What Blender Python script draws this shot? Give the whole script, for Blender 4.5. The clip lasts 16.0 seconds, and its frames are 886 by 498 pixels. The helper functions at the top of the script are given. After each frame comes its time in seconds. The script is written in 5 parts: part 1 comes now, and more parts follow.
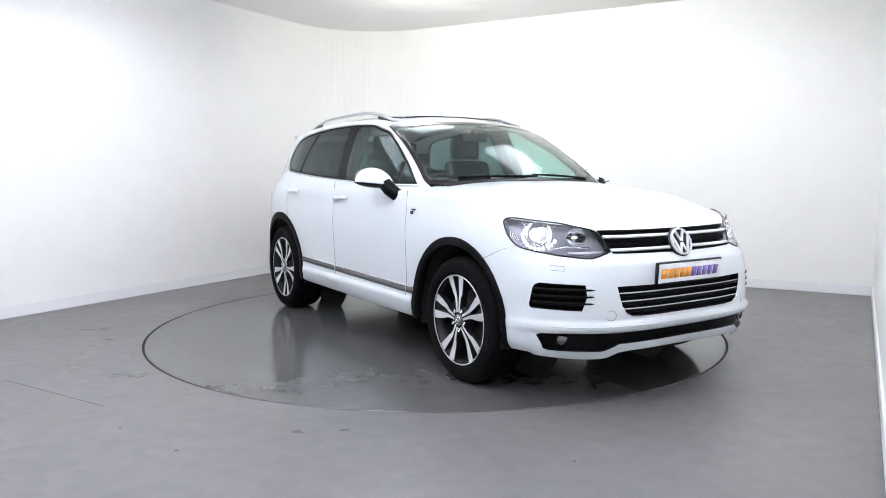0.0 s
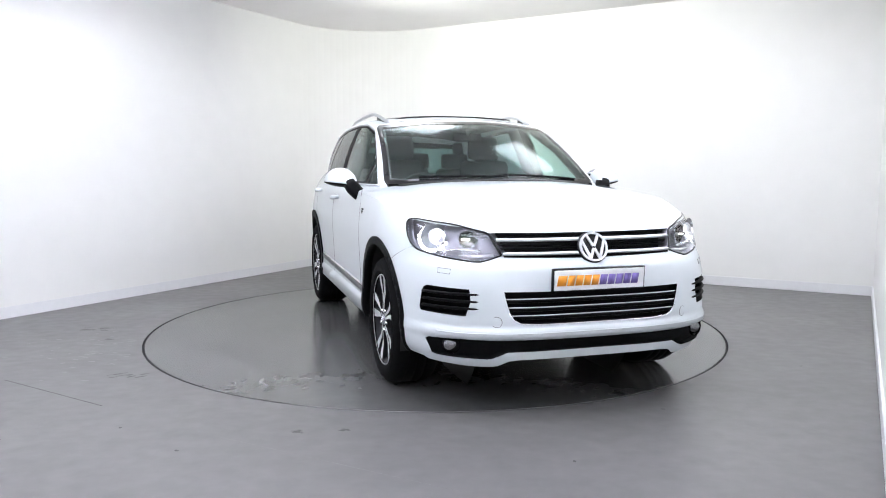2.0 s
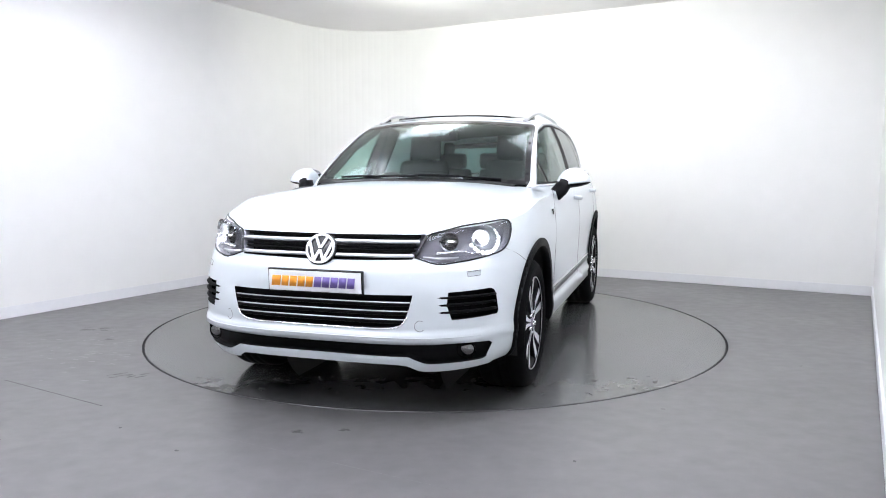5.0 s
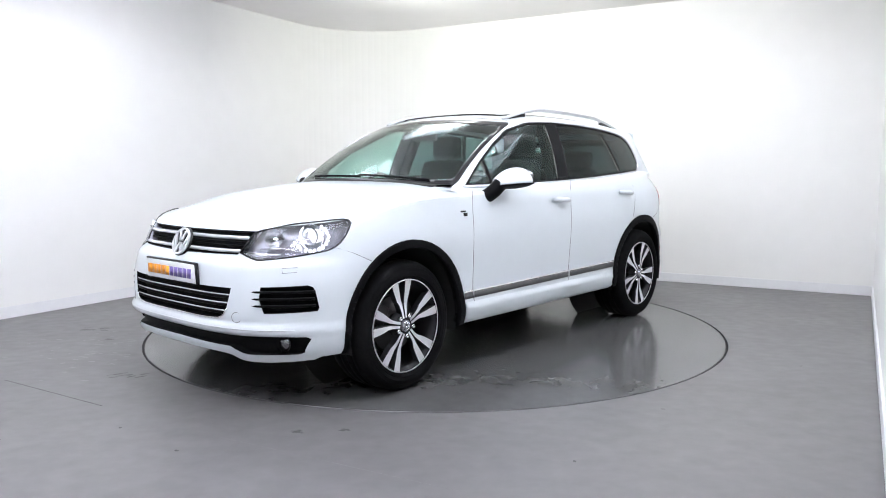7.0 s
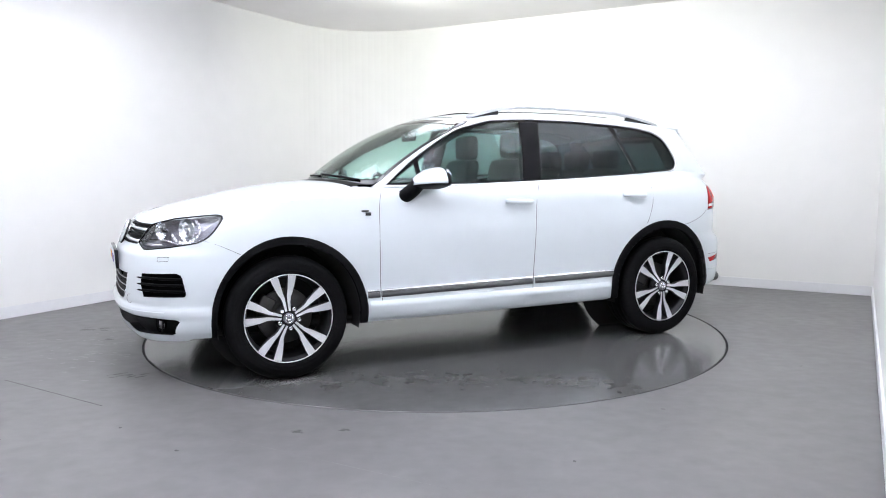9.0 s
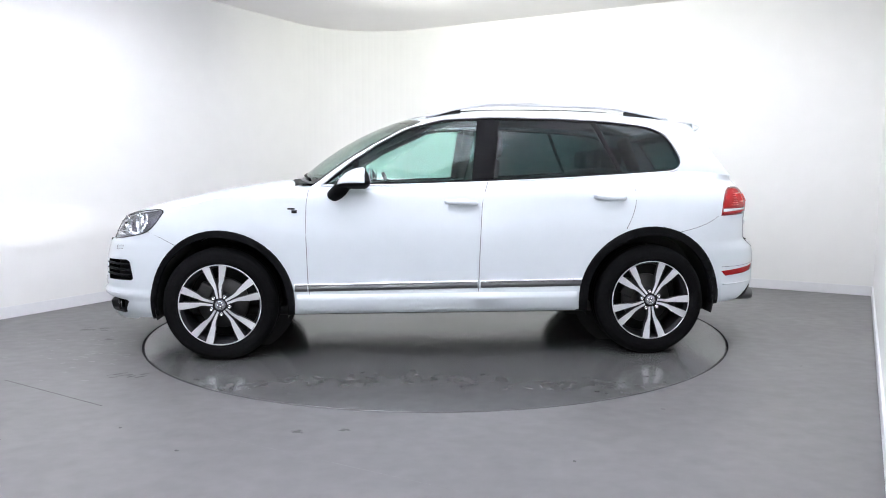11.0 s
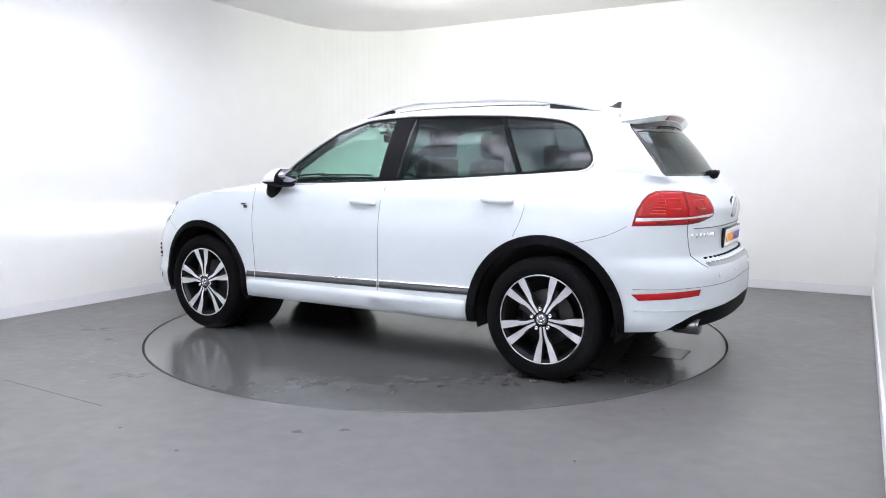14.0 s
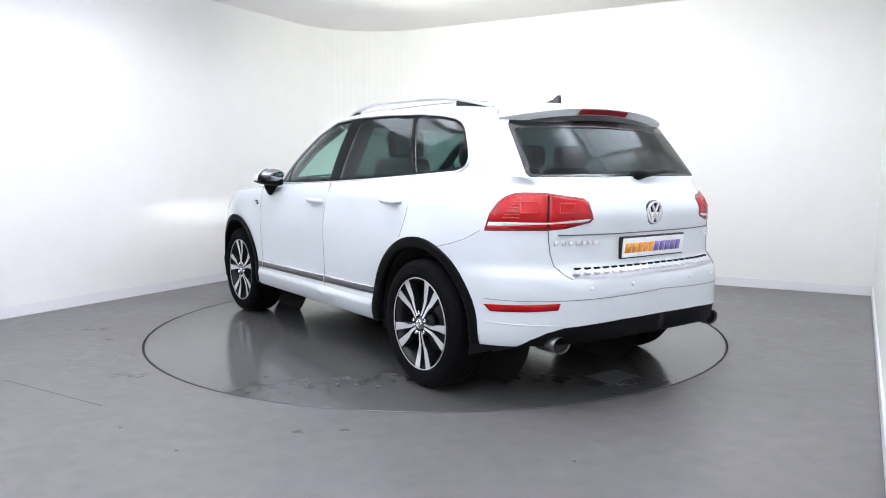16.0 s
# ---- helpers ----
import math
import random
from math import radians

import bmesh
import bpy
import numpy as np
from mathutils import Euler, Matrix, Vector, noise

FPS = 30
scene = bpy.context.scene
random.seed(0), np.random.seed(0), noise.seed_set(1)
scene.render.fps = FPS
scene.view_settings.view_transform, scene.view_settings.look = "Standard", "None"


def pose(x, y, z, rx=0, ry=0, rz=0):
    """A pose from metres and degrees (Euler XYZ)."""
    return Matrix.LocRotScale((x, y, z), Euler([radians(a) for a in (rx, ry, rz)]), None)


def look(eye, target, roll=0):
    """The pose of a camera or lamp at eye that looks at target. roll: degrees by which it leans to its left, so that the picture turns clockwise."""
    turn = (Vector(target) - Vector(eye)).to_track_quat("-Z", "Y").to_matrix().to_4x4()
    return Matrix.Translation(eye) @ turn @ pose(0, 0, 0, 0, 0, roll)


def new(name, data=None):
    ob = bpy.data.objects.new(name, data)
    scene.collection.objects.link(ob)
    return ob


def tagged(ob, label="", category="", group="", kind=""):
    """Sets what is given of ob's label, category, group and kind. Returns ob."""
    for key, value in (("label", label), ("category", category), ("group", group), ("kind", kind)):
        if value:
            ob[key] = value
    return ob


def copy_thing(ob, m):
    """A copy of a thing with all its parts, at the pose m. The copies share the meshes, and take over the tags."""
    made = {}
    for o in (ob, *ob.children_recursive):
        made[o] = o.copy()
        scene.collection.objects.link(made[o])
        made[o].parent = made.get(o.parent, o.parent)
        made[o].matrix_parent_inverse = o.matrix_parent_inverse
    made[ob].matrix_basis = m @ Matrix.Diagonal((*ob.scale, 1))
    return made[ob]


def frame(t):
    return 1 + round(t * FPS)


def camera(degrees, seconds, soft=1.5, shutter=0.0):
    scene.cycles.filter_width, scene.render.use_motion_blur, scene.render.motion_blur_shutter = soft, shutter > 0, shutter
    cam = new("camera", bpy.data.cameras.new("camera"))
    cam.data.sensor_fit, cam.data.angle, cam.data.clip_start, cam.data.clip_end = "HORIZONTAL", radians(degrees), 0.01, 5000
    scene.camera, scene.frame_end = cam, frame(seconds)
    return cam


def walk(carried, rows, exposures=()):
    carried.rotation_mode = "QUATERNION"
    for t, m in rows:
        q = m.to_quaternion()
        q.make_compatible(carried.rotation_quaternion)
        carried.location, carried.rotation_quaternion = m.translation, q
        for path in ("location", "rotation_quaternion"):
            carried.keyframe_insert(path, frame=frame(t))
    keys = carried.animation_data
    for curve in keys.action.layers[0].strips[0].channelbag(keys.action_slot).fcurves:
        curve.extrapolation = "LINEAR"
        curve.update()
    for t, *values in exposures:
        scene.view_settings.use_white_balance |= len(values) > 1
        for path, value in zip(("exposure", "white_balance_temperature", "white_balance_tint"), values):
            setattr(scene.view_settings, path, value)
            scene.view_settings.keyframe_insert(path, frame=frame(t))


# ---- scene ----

# ======== camera ========
cam = camera(62.0, 16.0, soft=1.0)
EYE = pose(0, -5.978, 1.256, 90 - 6.08, 0, -0.54)
walk(cam, [(0, EYE), (16, EYE)])

# heading of the car and turntable, degrees, by seconds
SPIN = [(0.0, -58.3), (0.5, -59.8), (1.0, -63.1), (1.5, -67.9), (2.0, -73.6), (2.5, -79.35), (3.0, -85.2), (3.5, -90.95),
        (4.0, -96.8), (4.5, -102.5), (5.0, -108.35), (5.5, -114.1), (6.0, -119.9), (6.5, -125.7), (7.0, -131.4), (7.5, -137.15), (8.0, -142.95), (8.5, -148.7),
        (9.0, -154.5), (9.5, -160.1), (10.0, -165.5), (10.5, -170.9), (11.0, -176.4), (11.5, -182.1), (12.0, -187.95), (12.5, -193.75), (13.0, -199.6), (13.5, -205.4),
        (14.0, -211.25), (14.5, -217.1), (15.0, -223.0), (15.5, -228.9), (16.0, -234.9)]
PIVOT = (-0.047, -0.160)  # the turntable's axis in the car's own plan
RING = 2.24

# ======== world and lights ========
world = bpy.data.worlds.new("world")
world.use_nodes = True
scene.world = world
world.node_tree.nodes["Background"].inputs[0].default_value = (0.9, 0.95, 1, 1)
world.node_tree.nodes["Background"].inputs[1].default_value = 0.1
scene.view_settings.exposure = -0.43

# the room's own axes: ACROSS runs along the back wall, DEEP along the side walls
ACROSS, DEEP = Vector((0.866, -0.5, 0)), Vector((0.5, 0.866, 0))
LEFT, RIGHT, BACK, NEAR, CEIL = -3.30, 3.15, 3.32, -7.2, 3.10


def room(b, a, z=0.0):
    return ACROSS * b + DEEP * a + Vector((0, 0, z))


def area_lamp(name, b, a, z, sx, sy, watts, colour=(1, 1, 1)):
    la = bpy.data.lights.new(name, "AREA")
    la.shape, la.size, la.size_y, la.energy, la.color = "RECTANGLE", sx, sy, watts, colour
    ob = new(name, la)
    ob.matrix_world = Matrix.Translation(room(b, a, z)) @ pose(0, 0, 0, 0, 0, -30)
    return ob


LAMPS = [(-1.6, -1.2, 10), (-0.5, -3.1, 14), (-0.7, -4.9, 18), (2.35, 0.35, 21), (1.4, -2.2, 30), (1.4, -4.6, 23)]
FLUSH = [(-0.9, 1.1, 62), (1.0, 1.2, 22)]
LAMP_X, LAMP_Y, LAMP_Z = 0.9, 1.5, CEIL - 0.32
for b, a, watts in LAMPS:
    area_lamp("lamp_light_down", b, a, LAMP_Z - 0.045, LAMP_X, LAMP_Y, watts * 0.10, (0.90, 0.96, 1.13))
    up = area_lamp("lamp_light_up", b, a, LAMP_Z + 0.045, LAMP_X, LAMP_Y, watts * 4.05, (0.91, 0.96, 1.12))
    up.matrix_world = up.matrix_world @ pose(0, 0, 0, 180)
# unseen fill lamps, added to even out the back wall and ceiling
for b, a, watts in FLUSH:
    wash = area_lamp("added_wash_light", b, a, CEIL - 0.05, 0.7, 0.35, watts, (0.95, 0.98, 0.91))
    wash.matrix_world = look(room(b, a, CEIL - 0.16), room(b * 1.4, BACK, 3.3))

# ======== materials ========


def material(name, colour, rough=0.5, metal=0.0, vary=0.06, scale=6.0, bump=0.0, bump_scale=60.0, coat=0.0, trans=0.0, ior=1.45, emit=None, strength=0.0, specular=0.5):
    m = bpy.data.materials.new(name)
    m.use_nodes = True
    nt = m.node_tree
    p = nt.nodes["Principled BSDF"]
    p.inputs["Roughness"].default_value, p.inputs["Metallic"].default_value = rough, metal
    p.inputs["IOR"].default_value, p.inputs["Transmission Weight"].default_value = ior, trans
    p.inputs["Coat Weight"].default_value, p.inputs["Coat Roughness"].default_value = coat, 0.03
    p.inputs["Specular IOR Level"].default_value = specular
    p.inputs["Base Color"].default_value = (*colour, 1)
    if emit:
        p.inputs["Emission Color"].default_value, p.inputs["Emission Strength"].default_value = (*emit, 1), strength
    tc = nt.nodes.new("ShaderNodeTexCoord")
    if vary:
        big, small = nt.nodes.new("ShaderNodeTexNoise"), nt.nodes.new("ShaderNodeTexNoise")
        big.inputs["Scale"].default_value, small.inputs["Scale"].default_value = scale * 0.2, scale * 4
        add = nt.nodes.new("ShaderNodeMath")
        add.operation = "ADD"
        ramp = nt.nodes.new("ShaderNodeMapRange")
        ramp.inputs[1].default_value, ramp.inputs[2].default_value = 0.7, 1.3
        ramp.inputs[3].default_value, ramp.inputs[4].default_value = 1 - vary, 1 + vary
        mul = nt.nodes.new("ShaderNodeVectorMath")
        mul.operation = "SCALE"
        mul.inputs[0].default_value = colour
        for n in (big, small):
            nt.links.new(tc.outputs["Object"], n.inputs["Vector"])
        nt.links.new(big.outputs[0], add.inputs[0]), nt.links.new(small.outputs[0], add.inputs[1])
        nt.links.new(add.outputs[0], ramp.inputs[0]), nt.links.new(ramp.outputs[0], mul.inputs["Scale"])
        nt.links.new(mul.outputs[0], p.inputs["Base Color"])
    if bump:
        n, b = nt.nodes.new("ShaderNodeTexNoise"), nt.nodes.new("ShaderNodeBump")
        n.inputs["Scale"].default_value, b.inputs["Strength"].default_value, b.inputs["Distance"].default_value = bump_scale, bump, 0.002
        nt.links.new(tc.outputs["Object"], n.inputs["Vector"])
        nt.links.new(n.outputs[0], b.inputs["Height"]), nt.links.new(b.outputs[0], p.inputs["Normal"])
    return m


PAINT = material("white_paint", (0.63, 0.675, 0.70), 0.28, vary=0.012, coat=0.6, scale=3)
BLACK = material("black_plastic", (0.005, 0.005, 0.0057), 0.55, vary=0.15, scale=20, bump=0.15, bump_scale=300, specular=0.09)
GLOSSBLACK = material("gloss_black", (0.01, 0.01, 0.012), 0.12, vary=0.05)
RUBBER = material("tyre_rubber", (0.0055, 0.0055, 0.006), 0.8, vary=0.2, scale=14, bump=0.2, bump_scale=220, specular=0.1)
CHROMEBAR = material("bright_trim", (0.80, 0.81, 0.83), 0.22, 0.45, vary=0.03)
CHROME = material("chrome", (0.82, 0.83, 0.85), 0.12, 1.0, vary=0.03)
SATIN = material("satin_aluminium", (0.72, 0.72, 0.73), 0.3, 1.0, vary=0.05)
WALLPAINT = material("wall_paint", (0.79, 0.785, 0.765), 0.7, vary=0.015, scale=1.2, bump=0.04, bump_scale=90)
BOARDPAINT = material("board_paint", (0.74, 0.74, 0.75), 0.45, vary=0.02)
CEILPAINT = material("ceiling_paint", (0.92, 0.90, 0.89), 0.8, vary=0.012, scale=1)
FLOORPAINT = material("floor_paint", (0.135, 0.130, 0.131), 0.38, vary=0.10, scale=2.2, bump=0.05, bump_scale=40)
DISCPAINT = material("turntable_paint", (0.092, 0.091, 0.090), 0.17, vary=0.10, scale=2.5, bump=0.03, bump_scale=30)


def worn_gloss(m, low, high, scale, stretch=1.0):
    """Uneven gloss: smears and scuffs at two sizes."""
    nt = m.node_tree
    tc, mp = nt.nodes.new("ShaderNodeTexCoord"), nt.nodes.new("ShaderNodeMapping")
    mp.inputs["Scale"].default_value = (1.0, stretch, 1.0)
    n1, n2, add, mr = nt.nodes.new("ShaderNodeTexNoise"), nt.nodes.new("ShaderNodeTexNoise"), nt.nodes.new("ShaderNodeMath"), nt.nodes.new("ShaderNodeMapRange")
    n1.inputs["Scale"].default_value, n2.inputs["Scale"].default_value = scale, scale * 9
    n1.inputs["Detail"].default_value, n2.inputs["Detail"].default_value = 6, 5
    add.operation = "ADD"
    nt.links.new(tc.outputs["Object"], mp.inputs["Vector"])
    for n, k in ((n1, 0), (n2, 1)):
        nt.links.new(mp.outputs[0], n.inputs["Vector"]), nt.links.new(n.outputs[0], add.inputs[k])
    mr.inputs[1].default_value, mr.inputs[2].default_value, mr.inputs[3].default_value, mr.inputs[4].default_value = 0.75, 1.25, low, high
    nt.links.new(add.outputs[0], mr.inputs[0]), nt.links.new(mr.outputs[0], nt.nodes["Principled BSDF"].inputs["Roughness"])


worn_gloss(FLOORPAINT, 0.34, 0.42, 1.0, 1.4)
worn_gloss(DISCPAINT, 0.14, 0.21, 1.4, 1.6)
DARK = material("dark_gap", (0.012, 0.012, 0.012), 0.8, vary=0)

# ======== helpers for meshes ========


def mesh_of(name, bm, mat, smooth=True):
    me = bpy.data.meshes.new(name)
    bmesh.ops.recalc_face_normals(bm, faces=bm.faces) if not smooth else None
    bm.to_mesh(me)
    bm.free()
    me.materials.append(mat)
    if smooth:
        me.polygons.foreach_set("use_smooth", [True] * len(me.polygons))
    return me


def part(name, bm, mat, parent, label="", smooth=True):
    ob = new(name, mesh_of(name, bm, mat, smooth))
    ob.parent = parent
    if label:
        ob["label"] = label
    return ob


def thing(name, bm, mat, label, category="", kind="", group="", smooth=True):
    return tagged(new(name, mesh_of(name, bm, mat, smooth)), label, category, group, kind)


def quads(verts, faces):
    bm = bmesh.new()
    vs = [bm.verts.new(v) for v in verts]
    for f in faces:
        bm.faces.new([vs[i] for i in f])
    return bm


def grid(P):
    """A bmesh from rows of points (n, m, 3)."""
    n, m = len(P), len(P[0])
    return quads([tuple(p) for r in P for p in r], [(i * m + j, i * m + j + 1, (i + 1) * m + j + 1, (i + 1) * m + j) for i in range(n - 1) for j in range(m - 1)])


def box(x0, x1, y0, y1, z0, z1, bevel=0.0, into=None):
    bm = bmesh.new()
    bmesh.ops.create_cube(bm, size=1, matrix=Matrix.Translation(((x0 + x1) / 2, (y0 + y1) / 2, (z0 + z1) / 2)) @ Matrix.Diagonal((x1 - x0, y1 - y0, z1 - z0, 1)))
    if bevel:
        bmesh.ops.bevel(bm, geom=bm.edges[:], offset=bevel, segments=2, affect="EDGES", profile=0.6)
    return bm


def merge(*bms):
    out = bmesh.new()
    for b in bms:
        me = bpy.data.meshes.new("tmp")
        b.to_mesh(me)
        b.free()
        out.from_mesh(me)
        bpy.data.meshes.remove(me)
    return out


def dup(bm, m=None):
    out = bm.copy()
    if m is not None:
        bmesh.ops.transform(out, matrix=m, verts=out.verts)
        if m.to_3x3().determinant() < 0:
            bmesh.ops.reverse_faces(out, faces=out.faces)
    return out


FLIP = Matrix.Diagonal((1, -1, 1, 1))


def both(bm):
    out = merge(dup(bm), dup(bm, FLIP))
    bm.free()
    bmesh.ops.remove_doubles(out, verts=out.verts, dist=0.0004)
    return out


def spun(profile, steps=64, axis="y"):
    """A ring of revolution about y from (radius, y) pairs."""
    P = [[(r * math.cos(a), y, r * math.sin(a)) for r, y in profile] for a in np.linspace(0, 2 * math.pi, steps + 1)]
    bm = grid(P)
    bmesh.ops.remove_doubles(bm, verts=bm.verts, dist=1e-5)
    return bm


def tube(points, radius, sides=8, flat=1.0):
    """A rounded bar along points; flat squeezes it in z."""
    pts = [Vector(p) for p in points]
    rows = []
    for i, p in enumerate(pts):
        d = (pts[min(i + 1, len(pts) - 1)] - pts[max(i - 1, 0)]).normalized()
        s = d.cross(Vector((0, 0, 1)))
        s = s.normalized() if s.length > 1e-3 else Vector((0, 1, 0))
        u = s.cross(d).normalized()
        r = radius[i] if isinstance(radius, (list, tuple)) else radius
        rows.append([tuple(p + s * r * math.cos(a) + u * r * flat * math.sin(a)) for a in np.linspace(0, 2 * math.pi, sides + 1)])
    bm = grid(rows)
    bmesh.ops.remove_doubles(bm, verts=bm.verts, dist=1e-5)
    bmesh.ops.holes_fill(bm, edges=[e for e in bm.edges if e.is_boundary], sides=sides + 2)
    return bm


# ======== the room ========
def slab(name, corners, z0, z1, mat, label, category):
    n = len(corners)
    vs = [(*c.xy, z0) for c in corners] + [(*c.xy, z1) for c in corners]
    fs = [tuple(range(n))[::-1], tuple(range(n, 2 * n))] + [(i, (i + 1) % n, n + (i + 1) % n, n + i) for i in range(n)]
    return thing(name, quads(vs, fs), mat, label, category, "structure", smooth=False)


def inner_line(radius=1.1, steps=20):
    """The foot of the walls in plan, round from the near end of the left wall to the near end of the right wall."""
    pts = [room(LEFT, NEAR)]
    for k in range(steps + 1):
        w = math.pi / 2 * k / steps
        pts.append(room(LEFT + radius - radius * math.cos(w), BACK - radius + radius * math.sin(w)))
    return pts


def wall_strip(name, pts, outward, z0, z1, mat, label, category, thick):
    """A wall along pts with thickness away from the room."""
    rows = []
    for i, p in enumerate(pts):
        d = (pts[min(i + 1, len(pts) - 1)] - pts[max(i - 1, 0)]).normalized()
        o = Vector((-d.y, d.x, 0)) * outward * thick
        q = p + o
        rows.append([(p.x, p.y, z0), (p.x, p.y, z1), (q.x, q.y, z1), (q.x, q.y, z0), (p.x, p.y, z0)])
    bm = grid(rows)
    bmesh.ops.remove_doubles(bm, verts=bm.verts, dist=1e-5)
    ob = thing(name, bm, mat, label, category, "structure", smooth=False)
    return ob


line = inner_line()
wall_strip("wall_left", line + [room(RIGHT, BACK)], 1, 0, CEIL, WALLPAINT, "smooth white painted wall with a rounded corner", "wall", 0.15)
wall_strip("wall_right", [room(RIGHT, BACK), room(RIGHT, NEAR)], 1, 0, CEIL, WALLPAINT, "smooth white painted side wall", "wall", 0.15)
wall_strip("wall_near", [room(RIGHT, NEAR), room(LEFT, NEAR)], 1, 0, CEIL, WALLPAINT, "smooth white painted end wall", "wall", 0.15)
slab("ceiling", [room(LEFT - 0.2, NEAR - 0.2), room(RIGHT + 0.2, NEAR - 0.2), room(RIGHT + 0.2, BACK + 0.2), room(LEFT - 0.2, BACK + 0.2)], CEIL, CEIL + 0.12, CEILPAINT, "plain white painted ceiling", "ceiling")
SKIRT = 0.1
wall_strip("baseboard_long", line + [room(RIGHT, BACK)], -1, 0.002, SKIRT, BOARDPAINT, "white painted baseboard", "baseboard", 0.014)
wall_strip("baseboard_side", [room(RIGHT, BACK - 0.016), room(RIGHT, NEAR)], -1, 0.002, SKIRT, BOARDPAINT, "white painted baseboard", "baseboard", 0.014)


def floor_with_hole():
    steps = 128
    ring = [(math.cos(a), math.sin(a)) for a in np.linspace(0, 2 * math.pi, steps, endpoint=False)]
    r = RING + 0.008
    rows = []
    for c, s in ring:
        out = 13.0
        rows.append([(r * c, r * s, -0.05), (r * c, r * s, 0.0), (r * c * 1.05, r * s * 1.05, 0.0), (out * c, out * s, 0.0)])
    rows.append(rows[0])
    bm = grid(rows)
    bmesh.ops.remove_doubles(bm, verts=bm.verts, dist=1e-5)
    return bm


thing("floor", floor_with_hole(), FLOORPAINT, "grey painted concrete floor with scuffs", "floor", "structure", smooth=False)


def turntable():
    table = tagged(new("turntable"), "round grey turntable flush with the floor", "turntable")
    steps = 128
    rows = [[(0.001 * math.cos(a), 0.001 * math.sin(a), 0.0), ((RING - 0.010) * math.cos(a), (RING - 0.010) * math.sin(a), 0.0), ((RING - 0.007) * math.cos(a), (RING - 0.007) * math.sin(a), -0.004), ((RING - 0.007) * math.cos(a), (RING - 0.007) * math.sin(a), -0.05)] for a in np.linspace(0, 2 * math.pi, steps + 1)]
    bm = grid(rows)
    bmesh.ops.remove_doubles(bm, verts=bm.verts, dist=1e-5)
    part("deck", bm, DISCPAINT, table, smooth=False)
    # the gap's shade as a black ring on the deck's edge
    edge = grid([[((RING + d) * math.cos(a), (RING + d) * math.sin(a), z) for d, z in ((-0.0065, -0.003), (0.0005, -0.006), (0.0005, -0.049))] for a in np.linspace(0, 2 * math.pi, steps + 1)])
    part("edge_shade", edge, DARK, table, "black ring for the shade in the gap", smooth=False)
    return table


slab("turntable_pit", [Vector(((RING + 0.3) * math.cos(a), (RING + 0.3) * math.sin(a), 0)) for a in np.linspace(0, 2 * math.pi, 48, endpoint=False)], -0.12, -0.05, DARK, "dark gap under the turntable edge", "pit")
TABLE = turntable()
# the same shade on the floor's side of the gap, as black colour
gapring = grid([[((RING + d) * math.cos(a), (RING + d) * math.sin(a), z) for d, z in ((0.0075, -0.0005), (0.0075, -0.049))] for a in np.linspace(0, 2 * math.pi, 129)])
thing("floor_edge_shade", gapring, DARK, "black ring for the shade round the turntable opening", "trim", "structure", smooth=False)
DIFFUSER = material("lamp_diffuser", (0.9, 0.9, 0.9), 0.5, vary=0, emit=(0.90, 0.94, 1.06), strength=6.5)
METALWHITE = material("white_metal", (0.8, 0.8, 0.8), 0.4, vary=0.01)


def ceiling_light(b, a):
    """A panel hung on four wires that shines up and down."""
    m = Matrix.Translation(room(b, a, LAMP_Z)) @ pose(0, 0, 0, 0, 0, -30)
    hx, hy = LAMP_X / 2, LAMP_Y / 2
    t = tagged(new("pendant_light"), "white framed rectangular light panel hung from the ceiling", "light", "pendant lights")
    t.matrix_basis = m
    fr = merge(*[box(*q, -0.04, 0.04) for q in ((-hx - 0.04, -hx, -hy - 0.04, hy + 0.04), (hx, hx + 0.04, -hy - 0.04, hy + 0.04), (-hx, hx, -hy - 0.04, -hy), (-hx, hx, hy, hy + 0.04))])
    part("frame", fr, METALWHITE, t, smooth=False)
    part("diffuser", box(-hx, hx, -hy, hy, -0.03, 0.03), DIFFUSER, t, "glowing white diffuser", smooth=False)
    for sx in (-1, 1):
        for sy in (-1, 1):
            part("wire", tube([(sx * (hx + 0.02), sy * (hy + 0.02), 0.04), (sx * (hx + 0.02) + 0.001, sy * (hy + 0.02), CEIL - LAMP_Z)], 0.002, 5), METALWHITE, t)


# an added panel above the view, goes with the back wall's fill lamps
def added_flush_light(b, a):
    t = tagged(new("added_panel_light"), "unseen square white light panel added flush with the ceiling", "light", "ceiling panel lights")
    t.matrix_basis = Matrix.Translation(room(b, a, CEIL)) @ pose(0, 0, 0, 0, 0, -30)
    part("frame", merge(*[box(*q, -0.025, 0.0) for q in ((-0.49, -0.45, -0.49, 0.49), (0.45, 0.49, -0.49, 0.49), (-0.45, 0.45, -0.49, -0.45), (-0.45, 0.45, 0.45, 0.49))]), METALWHITE, t, smooth=False)
    part("diffuser", box(-0.45, 0.45, -0.45, 0.45, -0.018, -0.002), DIFFUSER, t, "glowing white diffuser", smooth=False)


for b, a, _ in FLUSH:
    added_flush_light(b, a)
for b, a, _ in LAMPS:
    ceiling_light(b, a)

# ======== the car's surfaces ========
# x forward, y to the car's left, z up, origin on the ground between the axles


